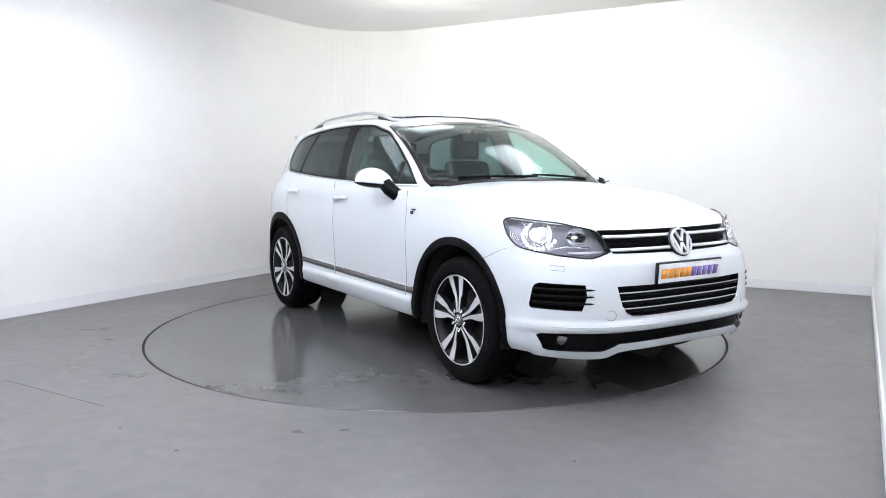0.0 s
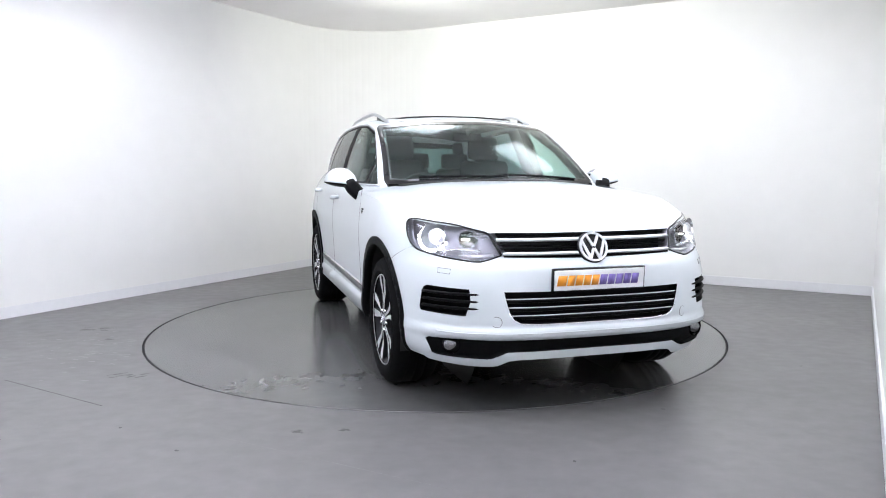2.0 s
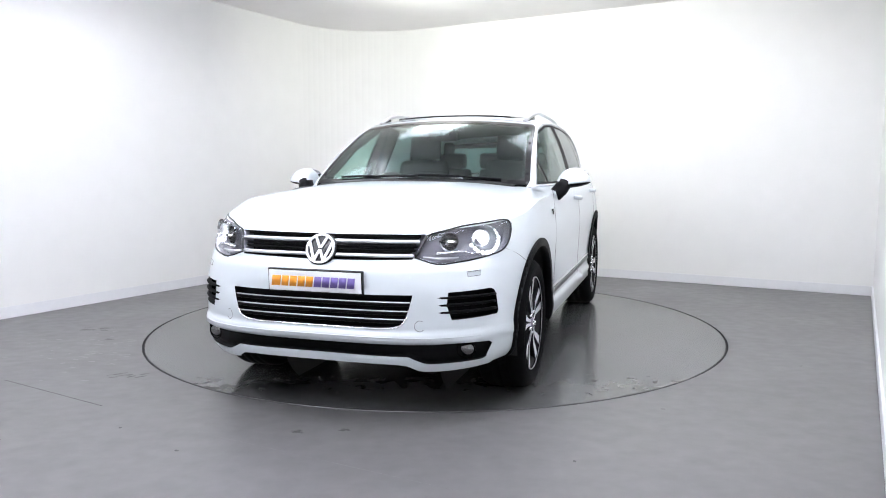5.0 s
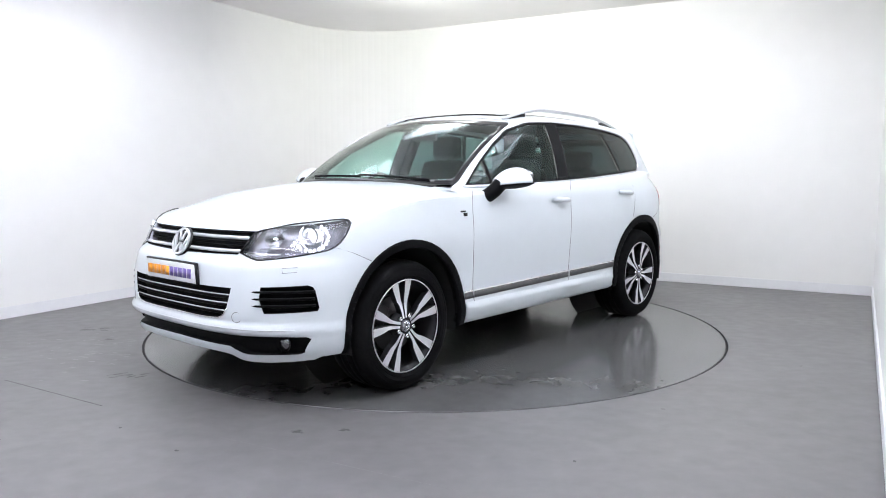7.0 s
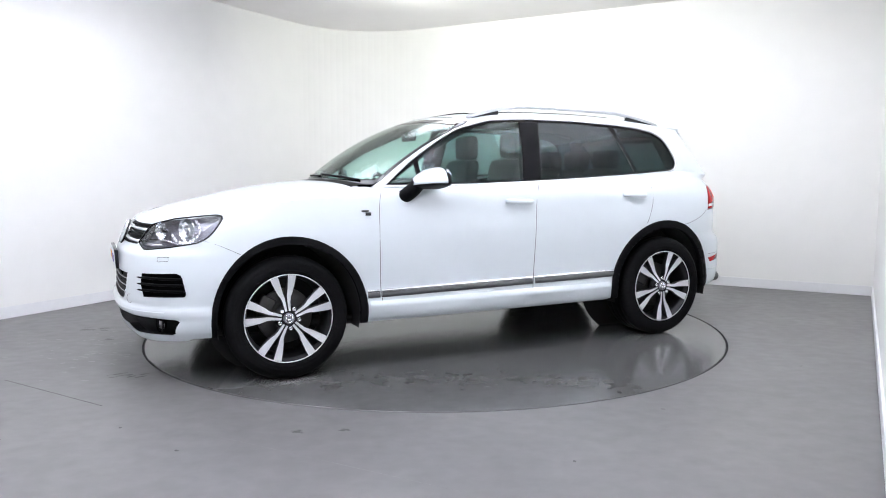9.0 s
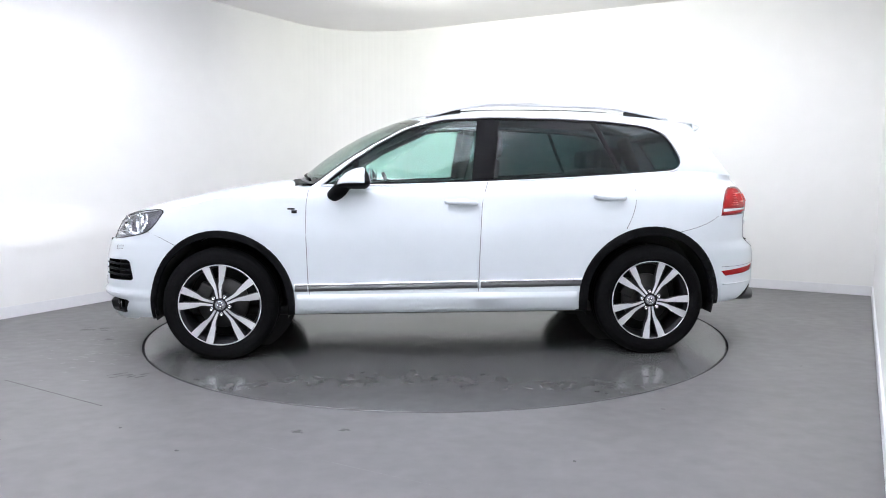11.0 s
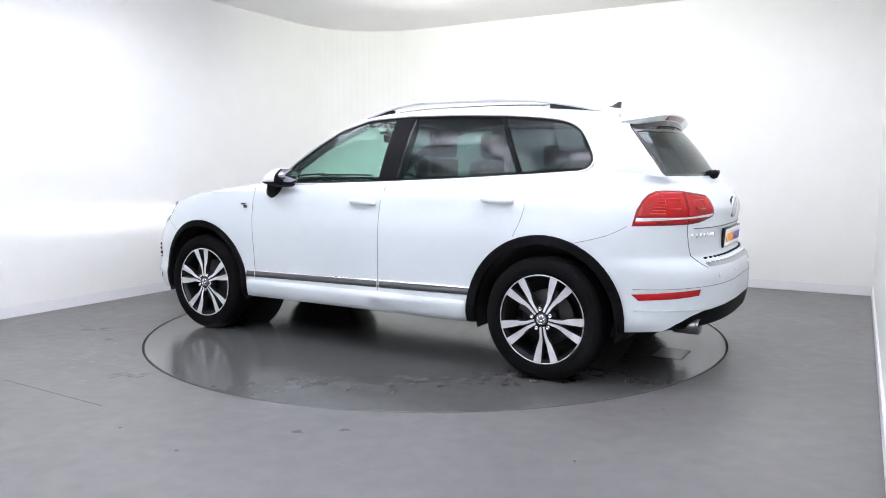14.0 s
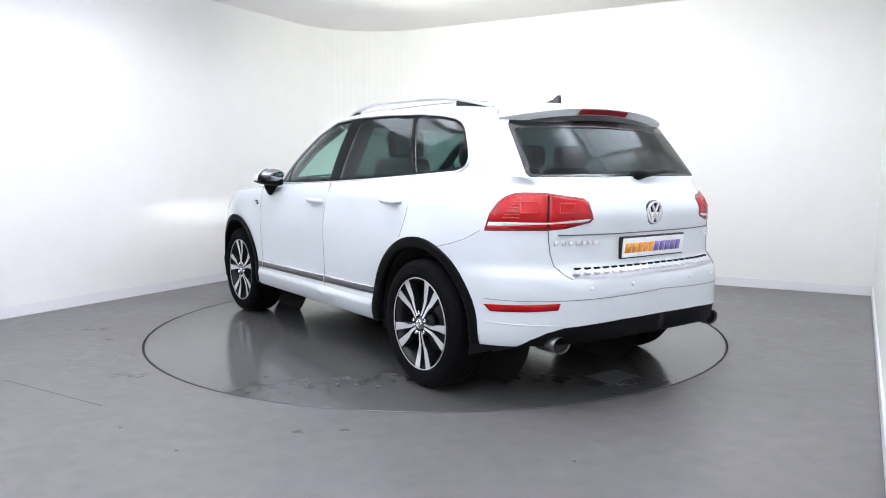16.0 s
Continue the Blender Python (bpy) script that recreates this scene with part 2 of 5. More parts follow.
def curve(*pairs):
    """A smooth function through (x, y) pairs, x rising (monotone cubic)."""
    xs, ys = np.array([p[0] for p in pairs], float), np.array([p[1] for p in pairs], float)
    h, d = np.diff(xs), np.diff(ys) / np.diff(xs)
    m = np.zeros(len(xs))
    m[0], m[-1] = d[0], d[-1]
    for i in range(1, len(xs) - 1):
        if d[i - 1] * d[i] > 0:
            w1, w2 = 2 * h[i] + h[i - 1], h[i] + 2 * h[i - 1]
            m[i] = (w1 + w2) / (w1 / d[i - 1] + w2 / d[i])

    def f(x):
        x = np.clip(x, xs[0], xs[-1])
        i = np.clip(np.searchsorted(xs, x) - 1, 0, len(xs) - 2)
        t = (x - xs[i]) / h[i]
        return (1 + 2 * t) * (1 - t) ** 2 * ys[i] + t * (1 - t) ** 2 * h[i] * m[i] + t * t * (3 - 2 * t) * ys[i + 1] + t * t * (t - 1) * h[i] * m[i + 1]
    return f


WIDTH = curve((0.20, 0.87), (0.28, 0.915), (0.33, 0.945), (0.40, 0.956), (0.5, 0.950), (0.7, 0.958), (0.85, 0.964), (1.0, 0.952), (1.08, 0.942), (1.14, 0.922), (1.2, 0.89), (1.27, 0.85))
NOSE = curve((0.2, 2.20), (0.26, 2.295), (0.30, 2.322), (0.345, 2.337), (0.40, 2.332), (0.422, 2.366), (0.452, 2.368), (0.470, 2.347), (0.5, 2.350), (0.65, 2.345), (0.76, 2.33), (0.81, 2.29), (0.87, 2.262), (0.94, 2.215), (0.98, 2.16), (1.05, 2.02), (1.15, 1.9))
TAIL = curve((0.2, -2.15), (0.3, -2.32), (0.38, -2.40), (0.5, -2.42), (0.62, -2.42), (0.70, -2.405), (0.735, -2.37), (0.77, -2.335), (0.9, -2.33), (1.02, -2.345), (1.1, -2.312), (1.165, -2.262), (1.2, -2.23), (1.27, -2.18))
FRONT_X, REAR_X, REAR_N = 1.3, -1.3, 3.1
CORNER_N = curve((0.2, 3.35), (0.6, 3.3), (0.8, 2.95), (1.0, 2.8))  # how full the front corners are, by height
SHELL_TOP = curve((-2.4, 1.165), (-2.1, 1.185), (-1.7, 1.20), (-1.3, 1.185), (-0.6, 1.16), (0, 1.14), (0.8, 1.115), (1.05, 1.10), (1.45, 1.08), (1.82, 1.008), (2.1, 0.966), (2.25, 0.945))
SHELL_LOW = curve((-2.4, 0.40), (-2.2, 0.36), (-1.9, 0.34), (-1.0, 0.318), (1.0, 0.312), (1.9, 0.285), (2.15, 0.262), (2.25, 0.285), (2.35, 0.30))


LIP = curve((0.0, 0.300), (0.40, 0.298), (0.47, 0.292), (0.545, 0.258), (0.62, 0.256), (0.74, 0.262), (0.9, 0.275))


def lean(x, z):
    """How the flanks draw in above the rear wheels."""
    t, s = min(max((-0.9 - x) / 1.1, 0), 1), min(max((z - 0.93) / 0.27, 0), 1.2)
    return (1.004 - 0.004 * min(abs(x) / 1.3, 1) ** 2) * (1 - 0.035 * t * t * (3 - 2 * t) * s ** 1.5)


def plan(u, z):
    """The body's outline at height z; u 0 front middle, 1..2 along the side, 3 rear middle."""
    if u <= 1 or u >= 2:
        a = math.pi / 2 * ((1 - u) if u <= 1 else (u - 2))
        n, x0, x1 = (float(CORNER_N(z)), FRONT_X, float(NOSE(z))) if u <= 1 else (REAR_N, REAR_X, float(TAIL(z)))
        c, s = abs(math.cos(a)), abs(math.sin(a))
        r = (c ** n + s ** n) ** (-1 / n)
        x, y = x0 + (x1 - x0) * r * s, float(WIDTH(z)) * r * c
    else:
        x, y = FRONT_X + (REAR_X - FRONT_X) * (u - 1), float(WIDTH(z))
    return x, y * lean(x, z)


def side_y(x, z):
    """The half width of the body at x and height z."""
    n, x0, x1 = (float(CORNER_N(z)), FRONT_X, float(NOSE(z))) if x > 0 else (REAR_N, REAR_X, float(TAIL(z)))
    k = min(max((x - x0) / (x1 - x0), 0), 1)
    return float(WIDTH(z)) * max(1 - k ** n, 0) ** (1 / n) * lean(x, z)


def end_x(y, z, front=True):
    """The nose's (or tail's) x at half width y and height z."""
    n, x0, x1 = (float(CORNER_N(z)), FRONT_X, float(NOSE(z))) if front else (REAR_N, REAR_X, float(TAIL(z)))
    k = min(abs(y) / (float(WIDTH(z)) * lean(2.1 if front else -2.1, z)), 1)
    return x0 + (x1 - x0) * max(1 - k ** n, 0) ** (1 / n)


def shell_points(nf=56, ns=110, nr=48, nv=56):
    us = [*np.linspace(0, 1, nf, endpoint=False), *np.linspace(1, 2, ns, endpoint=False), *np.linspace(2, 3, nr + 1)]
    P = []
    for u in us:
        x0 = plan(u, 0.9)[0]
        lo, hi = float(SHELL_LOW(x0)), float(SHELL_TOP(x0))
        if u < 1:
            lo = float(LIP(plan(u, 0.9)[1])) if x0 > 1.95 else lo
        P.append([(*plan(u, z), z) for z in np.linspace(lo, hi, nv)])
    return P


EDGE = np.array([col[-1] for col in shell_points(nv=2)])[::-1]


def edge_at(x):
    """The y and z of the body side's upper edge at x."""
    return float(np.interp(x, EDGE[:, 0], EDGE[:, 1])), float(np.interp(x, EDGE[:, 0], EDGE[:, 2]))


BELT = curve((-2.4, 1.20), (-2.08, 1.218), (-1.9, 1.242), (-1.7, 1.248), (-1.3, 1.226), (-0.6, 1.19), (0, 1.168), (0.8, 1.145), (1.1, 1.145))
BELT_Y = curve((-2.08, 0.715), (-1.9, 0.755), (-1.7, 0.785), (-1.3, 0.838), (-0.6, 0.876), (0, 0.882), (0.5, 0.86), (0.84, 0.80))
ROOF_Y = curve((-1.80, 0.655), (-1.6, 0.668), (-0.8, 0.692), (-0.2, 0.695), (0.06, 0.675))
ROOF_EDGE = curve((-1.80, 1.575), (-1.6, 1.60), (-1.1, 1.635), (-0.5, 1.648), (-0.2, 1.64), (0.06, 1.605))
GLASS_FRONT, GLASS_REAR, TOP_FRONT, TOP_REAR = 0.84, -2.08, 0.06, -1.80


def cabin_grids(nside=110, nend=36, nv=34):
    """Rows of points for the windscreen side, the flank and the rear of the cabin, base to roof edge."""
    def col(b, t, out, bulge):
        return [tuple(np.array(b) * (1 - v) + np.array(t) * v + np.array(out) * bulge * 4 * v * (1 - v)) for v in np.linspace(0, 1, nv)]
    zf, zr, tf, tr = float(BELT(GLASS_FRONT)), float(BELT(GLASS_REAR)), float(ROOF_EDGE(TOP_FRONT)), float(ROOF_EDGE(TOP_REAR))
    yb, yt = float(BELT_Y(GLASS_FRONT)), float(ROOF_Y(TOP_FRONT))
    front = [col((GLASS_FRONT + 0.17 * (1 - q * q), yb * q, zf + 0.035 * (1 - q * q)), (TOP_FRONT + 0.10 * (1 - q * q), yt * q, tf + 0.045 * (1 - q * q)), (0.4, 0, 0.9), 0.036 + 0.026 * (1 - q * q)) for q in np.linspace(0, 1, nend)]
    side = []
    for q in np.linspace(0, 1, nside):
        xb, xt = GLASS_FRONT + (GLASS_REAR - GLASS_FRONT) * q, TOP_FRONT + (TOP_REAR - TOP_FRONT) * q
        lead, swell = 0.036 * max(0.0, 1 - q / 0.3) ** 1.5, 0.02 * min(1, q * 12, (1 - q) * 12)
        side.append(col((xb, float(BELT_Y(xb)), float(BELT(xb))), (xt, float(ROOF_Y(xt)), float(ROOF_EDGE(xt))), (0.4 * lead, 0.9 * swell, 0.9 * lead + 0.4 * swell), 1.0))
    yb, yt = float(BELT_Y(GLASS_REAR)), float(ROOF_Y(TOP_REAR))
    rear = [col((GLASS_REAR - 0.12 * (1 - q * q), yb * q, zr - 0.01 * (1 - q * q)), (TOP_REAR - 0.07 * (1 - q * q), yt * q, tr + 0.04 * (1 - q * q)), (-0.8, 0, 0.6), 0.02 * (1 - q ** 4)) for q in np.linspace(1, 0, nend)]
    return front, side, rear


def shoulder_points(nv=7):
    """From the upper edge of the body side to the foot of the cabin, round to the middle of the tail."""
    rows = []
    y0, zr, yb = edge_at(GLASS_REAR)[0], float(BELT(GLASS_REAR)), float(BELT_Y(GLASS_REAR))
    for e in EDGE[::-1]:
        if e[0] > 0.97:
            continue
        if e[0] >= GLASS_REAR:
            x = min(e[0], GLASS_FRONT)
            b = np.array((e[0], float(BELT_Y(x)), float(BELT(x))))
            m = np.array((e[0], e[1] * 0.62 + b[1] * 0.38, e[2] * 0.42 + b[2] * 0.58))
        else:
            q = min(e[1] / y0, 1)
            b = np.array((GLASS_REAR - 0.12 * (1 - q * q), yb * q, zr - 0.01 * (1 - q * q)))
            k = min(1, (1 - q) * 3)
            m = (e * 0.5 + b * 0.5) * k + (1 - k) * np.array((e[0] * 0.5 + b[0] * 0.5, e[1] * 0.62 + b[1] * 0.38, e[2] * 0.42 + b[2] * 0.58))
        rows.append([tuple((1 - v) ** 2 * e + 2 * v * (1 - v) * m + v * v * b) for v in np.linspace(0, 1, nv)])
    return rows


HOOD_MID = curve((0.8, 1.195), (1.1, 1.182), (1.45, 1.135), (1.9, 1.04), (2.1, 0.984), (2.212, 0.945))


def hood_points(nx=60, ny=30):
    rows = []
    for x, ye, z in EDGE[EDGE[:, 0] > 0.82]:
        zc = float(HOOD_MID(x))
        rows.append([(x, ye * q, zc + (z - zc) * q ** 2.6) for q in np.linspace(0, 1, ny)])
    return rows


ROOF_MID = curve((-1.87, 1.615), (-1.6, 1.668), (-0.9, 1.712), (-0.4, 1.708), (0.0, 1.675), (0.16, 1.65))


def roof_points(nx=60, ny=24):
    rows = []
    for k in np.linspace(0, 1, nx):
        rows.append([])
        for q in np.linspace(0, 1, ny):
            x = (TOP_FRONT + 0.10 * (1 - q * q)) * (1 - k) + (TOP_REAR - 0.07 * (1 - q * q)) * k
            xe = TOP_FRONT * (1 - k) + TOP_REAR * k
            ye, ze = float(ROOF_Y(xe)), float(ROOF_EDGE(xe))
            xm = (TOP_FRONT + 0.10) * (1 - k) + (TOP_REAR - 0.07) * k
            zm = float(ROOF_MID(xm))
            rows[-1].append((x, ye * q, zm + (ze - zm) * q ** 2.4))
    return rows

# ======== cutting panels out of the car's skin ========
SIDE_VIEW = (Vector((1, 0, 0)), Vector((0, 0, 1)))
END_VIEW = (Vector((0, 1, 0)), Vector((0, 0, 1)))
FRONT_CORNER = (Vector((-0.70711, 0.70711, 0)), Vector((0, 0, 1)))
REAR_CORNER = (Vector((0.70711, 0.70711, 0)), Vector((0, 0, 1)))


def inside(p, poly):
    hit = False
    for (x0, y0), (x1, y1) in zip(poly, poly[1:] + poly[:1]):
        if (y0 > p[1]) != (y1 > p[1]) and p[0] < (x1 - x0) * (p[1] - y0) / (y1 - y0) + x0:
            hit = not hit
    return hit


def carve(bm, poly, view, keep=None):
    """Cuts the faces inside poly, seen along the view, out of bm and returns them as a bmesh of their own."""
    a, b = view
    poly = [tuple(map(float, p)) for p in poly]
    lo = (min(p[0] for p in poly) - 0.04, min(p[1] for p in poly) - 0.04)
    hi = (max(p[0] for p in poly) + 0.04, max(p[1] for p in poly) + 0.04)

    def near():
        out = []
        for f in bm.faces:
            c = f.calc_center_median()
            if lo[0] < c.dot(a) < hi[0] and lo[1] < c.dot(b) < hi[1] and (keep is None or keep(c)):
                out.append(f)
        return out
    for p, q in zip(poly, poly[1:] + poly[:1]):
        n2 = Vector((q[1] - p[1], p[0] - q[0]))
        if n2.length < 1e-6:
            continue
        n2.normalize()
        x0, x1, y0, y1 = min(p[0], q[0]) - 1e-4, max(p[0], q[0]) + 1e-4, min(p[1], q[1]) - 1e-4, max(p[1], q[1]) + 1e-4
        fs = []
        for f in near():
            us, vs = [v.co.dot(a) for v in f.verts], [v.co.dot(b) for v in f.verts]
            if max(us) >= x0 and min(us) <= x1 and max(vs) >= y0 and min(vs) <= y1:
                fs.append(f)
        es, vv = {e for f in fs for e in f.edges}, {v for f in fs for v in f.verts}
        bmesh.ops.bisect_plane(bm, geom=[*fs, *es, *vv], dist=1e-5, plane_co=a * p[0] + b * p[1], plane_no=a * n2.x + b * n2.y)
    taken = [f for f in near() if inside((f.calc_center_median().dot(a), f.calc_center_median().dot(b)), poly)]
    out, m = bmesh.new(), {}
    for f in taken:
        for v in f.verts:
            if v not in m:
                m[v] = out.verts.new(v.co)
        out.faces.new([m[v] for v in f.verts])
    bmesh.ops.delete(bm, geom=taken, context="FACES")
    return out


def thick(bm, depth, proud=0.0):
    """Gives a cut-out sheet a thickness inwards; proud lifts its face."""
    bm.normal_update()
    for v in bm.verts:
        v.co += v.normal * proud
    top = bm.faces[:]
    res = bmesh.ops.extrude_face_region(bm, geom=top)
    moved = [g for g in res["geom"] if isinstance(g, bmesh.types.BMVert)]
    bm.normal_update()
    nor = {v: v.normal.copy() for v in moved}
    for v in moved:
        v.co -= nor[v] * depth
    bmesh.ops.recalc_face_normals(bm, faces=bm.faces)
    return bm


def moved(bm, x=0.0, y=0.0, z=0.0):
    bmesh.ops.translate(bm, vec=(x, y, z), verts=bm.verts)
    return bm


# ======== the car ========
CAR = tagged(new("car"), "white five-door sport utility vehicle with black wheel arches", "car")
SHIFT = Matrix.Translation((-PIVOT[0], -PIVOT[1], 0))


def car_part(name, bm, mat, parent=None, label="", smooth=True):
    bmesh.ops.transform(bm, matrix=SHIFT, verts=bm.verts)
    ob = part(name, bm, mat, parent or CAR, label, smooth)
    return ob


def pair(name, bm, mat, label="", smooth=True, parents=(None, None)):
    """The same part on the car's left and right."""
    l = car_part(name, dup(bm), mat, parents[0], label, smooth)
    r = car_part(name, dup(bm, FLIP), mat, parents[1], label, smooth)
    bm.free()
    return l, r


shell, shoulder, bonnet = grid(shell_points()), grid(shoulder_points()), grid(hood_points())
fg, sg, rg = cabin_grids()
screen_side, flank, tail_side, roof = grid(fg), grid(sg), grid(rg), grid(roof_points())
for bm in (shell, shoulder, bonnet, screen_side, flank, tail_side, roof):
    bmesh.ops.recalc_face_normals(bm, faces=bm.faces)
for bm, want in ((shell, Vector((0, 1, 0))), (shoulder, Vector((0, 0.7, 0.7))), (bonnet, Vector((0, 0, 1))), (screen_side, Vector((1, 0, 1))), (flank, Vector((0, 1, 0))), (tail_side, Vector((-1, 0, 0.5))), (roof, Vector((0, 0, 1)))):
    if sum((f.normal.dot(want) for f in bm.faces)) < 0:
        bmesh.ops.reverse_faces(bm, faces=bm.faces)

WHEELS = {"front": (1.4465, 0.93), "rear": (-1.4465, 0.945)}
HUB_Z = 0.374


def arch(cx, r, low):
    """The outline of a wheel arch in side view."""
    ahead, aft = (0.93 if r < 0.45 else 0.905, 1.0) if cx > 0 else (1.0, 0.97)
    pts = [(cx + r * math.cos(a) * (ahead if math.cos(a) > 0 else aft), HUB_Z + 0.004 + r * math.sin(a)) for a in np.linspace(-0.12, math.pi + 0.12, 34)]
    return [(cx + r * ahead, low), *pts, (cx - r * aft, low)]


def on_flank(c):
    return c.y > 0.6


# ---- wheel arches ----
for cx, _ in WHEELS.values():
    gone = carve(shell, arch(cx, 0.446, 0.1), SIDE_VIEW, on_flank)
    gone.free()
    lip = carve(shell, arch(cx, 0.492 if cx > 0 else 0.502, 0.1), SIDE_VIEW, on_flank)
    pair("wheel_arch_trim", thick(lip, 0.05, 0.012), BLACK, "matt black plastic wheel arch moulding")
    # liner
    arc = np.linspace(-0.22, math.pi + 0.22, 34)
    ahead = 0.93 if cx > 0 else 1.0
    liner = grid([[(cx + 0.45 * math.cos(a) * (ahead if math.cos(a) > 0 else 1.0), y, HUB_Z + 0.45 * math.sin(a)) for y in (0.48, 0.925)] for a in arc])
    disc = bmesh.new()
    bmesh.ops.create_circle(disc, cap_ends=True, segments=32, radius=0.445, matrix=Matrix.Translation((cx - 0.01, 0.48, HUB_Z)) @ pose(0, 0, 0, 90))
    pair("wheel_housing", merge(liner, disc), DARK, "dark wheel housing")

# ---- side glass ----
BAND = [(0.775, 1.160), (0.60, 1.302), (0.40, 1.432), (0.21, 1.535), (-0.04, 1.598), (-0.36, 1.613), (-0.75, 1.609), (-1.125, 1.592), (-1.34, 1.573), (-1.50, 1.548), (-1.595, 1.50),
        (-1.655, 1.405), (-1.70, 1.312), (-1.69, 1.276), (-1.645, 1.256), (-1.28, 1.232), (-0.79, 1.205), (-0.31, 1.184), (0.218, 1.168)]
band = carve(flank, BAND, SIDE_VIEW)
GLASS_TINT = {"clear": (0.55, 0.78, 0.72), "dark": (0.11, 0.18, 0.18), "screen": (0.70, 0.88, 0.82)}


def glass(name, tint, shine=0.055, blur=0.015):
    m = bpy.data.materials.new(name)
    m.use_nodes = True
    nt = m.node_tree
    nt.nodes.remove(nt.nodes["Principled BSDF"])
    out = nt.nodes["Material Output"]
    mix, tr, gl, lw = nt.nodes.new("ShaderNodeMixShader"), nt.nodes.new("ShaderNodeBsdfTransparent"), nt.nodes.new("ShaderNodeBsdfGlossy"), nt.nodes.new("ShaderNodeLayerWeight")
    lw.inputs[0].default_value = 0.5
    pw, fr = nt.nodes.new("ShaderNodeMath"), nt.nodes.new("ShaderNodeMapRange")
    pw.operation = "POWER"
    pw.inputs[1].default_value = 5.0
    fr.inputs[3].default_value, fr.inputs[4].default_value = shine, 0.9
    nt.links.new(lw.outputs["Facing"], pw.inputs[0]), nt.links.new(pw.outputs[0], fr.inputs[0])
    tr.inputs[0].default_value = (*[c ** 0.5 for c in tint], 1)
    gl.inputs["Roughness"].default_value = blur
    nt.links.new(fr.outputs[0], mix.inputs[0]), nt.links.new(tr.outputs[0], mix.inputs[1])
    nt.links.new(gl.outputs[0], mix.inputs[2]), nt.links.new(mix.outputs[0], out.inputs[0])
    return m


GLASS = {k: glass("glass_" + k, v, 0.050 if k == "screen" else 0.028, 0.14 if k == "screen" else 0.09) for k, v in GLASS_TINT.items()}
LENS = glass("lamp_lens", (0.93, 0.94, 0.96), 0.03)
panes = [("corner_window", [(0.562, 1.10), (0.80, 1.10), (0.80, 1.20), (0.562, 1.42)], "clear"),
         ("front_door_window", [(0.535, 1.10), (0.535, 1.45), (0.2, 1.62), (-0.28, 1.70), (-0.272, 1.60), (-0.222, 1.20), (-0.215, 1.10)], "clear"),
         ("rear_door_window", [(-0.365, 1.10), (-0.37, 1.20), (-0.425, 1.60), (-0.43, 1.70), (-1.06, 1.70), (-1.065, 1.58), (-1.235, 1.235), (-1.25, 1.10)], "dark"),
         ("quarter_window", [(-1.275, 1.10), (-1.265, 1.235), (-1.10, 1.585), (-1.10, 1.70), (-1.75, 1.70), (-1.75, 1.10)], "dark")]


def shrunk(poly, k):
    """poly drawn in by k metres towards its inside."""
    out, n = [], len(poly)
    turn = sum(poly[i][0] * poly[(i + 1) % n][1] - poly[(i + 1) % n][0] * poly[i][1] for i in range(n))
    sg = 1 if turn > 0 else -1
    for i in range(n):
        p, q, r = Vector(poly[i - 1]), Vector(poly[i]), Vector(poly[(i + 1) % n])
        a, b = (q - p).normalized(), (r - q).normalized()
        n1, n2 = Vector((-a.y, a.x)) * sg, Vector((-b.y, b.x)) * sg
        m = (n1 + n2)
        m = m.normalized() / max(0.5, m.normalized().dot(n1)) if m.length > 1e-4 else n1
        out.append(tuple(q + m * k))
    return out


seal = shrunk(BAND, 0.012)
inner_band = carve(band, seal, SIDE_VIEW)
for name, poly, tint in panes:
    sheet = carve(inner_band, poly, SIDE_VIEW)
    label = "dark tinted side window" if tint == "dark" else "green-tinted side window"
    for ob in pair(name, thick(sheet, 0.004), GLASS[tint], label):
        ob.visible_shadow = False
post = carve(inner_band, [(-0.1, 1.0), (-0.1, 1.75), (-0.7, 1.75), (-0.7, 1.0)], SIDE_VIEW)
corner_post = carve(inner_band, [(0.70, 1.0), (0.70, 1.75), (0.40, 1.75), (0.40, 1.0)], SIDE_VIEW)
pair("corner_divider", thick(corner_post, 0.02), BLACK, "black post in the front door window")
pair("door_pillar", thick(post, 0.02), BLACK, "gloss black door pillar")
pair("window_divider", thick(inner_band, 0.02), BLACK, "gloss black window divider")
pair("window_seal", thick(band, 0.015, 0.001), BLACK, "black rubber window seal")

SP = np.array(sg).reshape(-1, 3)


def flank_y(x, z):
    d = (SP[:, 0] - x) ** 2 + (SP[:, 2] - z) ** 2
    k = np.argsort(d)[:4]
    w = 1 / (d[k] + 1e-6)
    return float((SP[k, 1] * w).sum() / w.sum())


def dense(pts, step=0.03, closed=False):
    out = []
    pts = [np.array(p, float) for p in pts]
    for p, q in zip(pts, pts[1:] + (pts[:1] if closed else [])):
        n = max(1, int(np.linalg.norm(q - p) / step))
        out += [p + (q - p) * k / n for k in range(n)]
    return out + [pts[0] if closed else pts[-1]]


def smoothed(pts, turns=2):
    for _ in range(turns):
        pts = [pts[0]] + [(pts[i - 1] + 2 * pts[i] + pts[i + 1]) / 4 for i in range(1, len(pts) - 1)] + [pts[-1]]
    return pts


trim = smoothed([np.array((p[0], flank_y(p[0], p[1]) + 0.004, p[1])) for p in dense(shrunk(BAND, -0.007), 0.03, True)], 2)
pair("window_trim", tube(trim, 0.007, 8), CHROMEBAR, "chrome strip round the side windows")

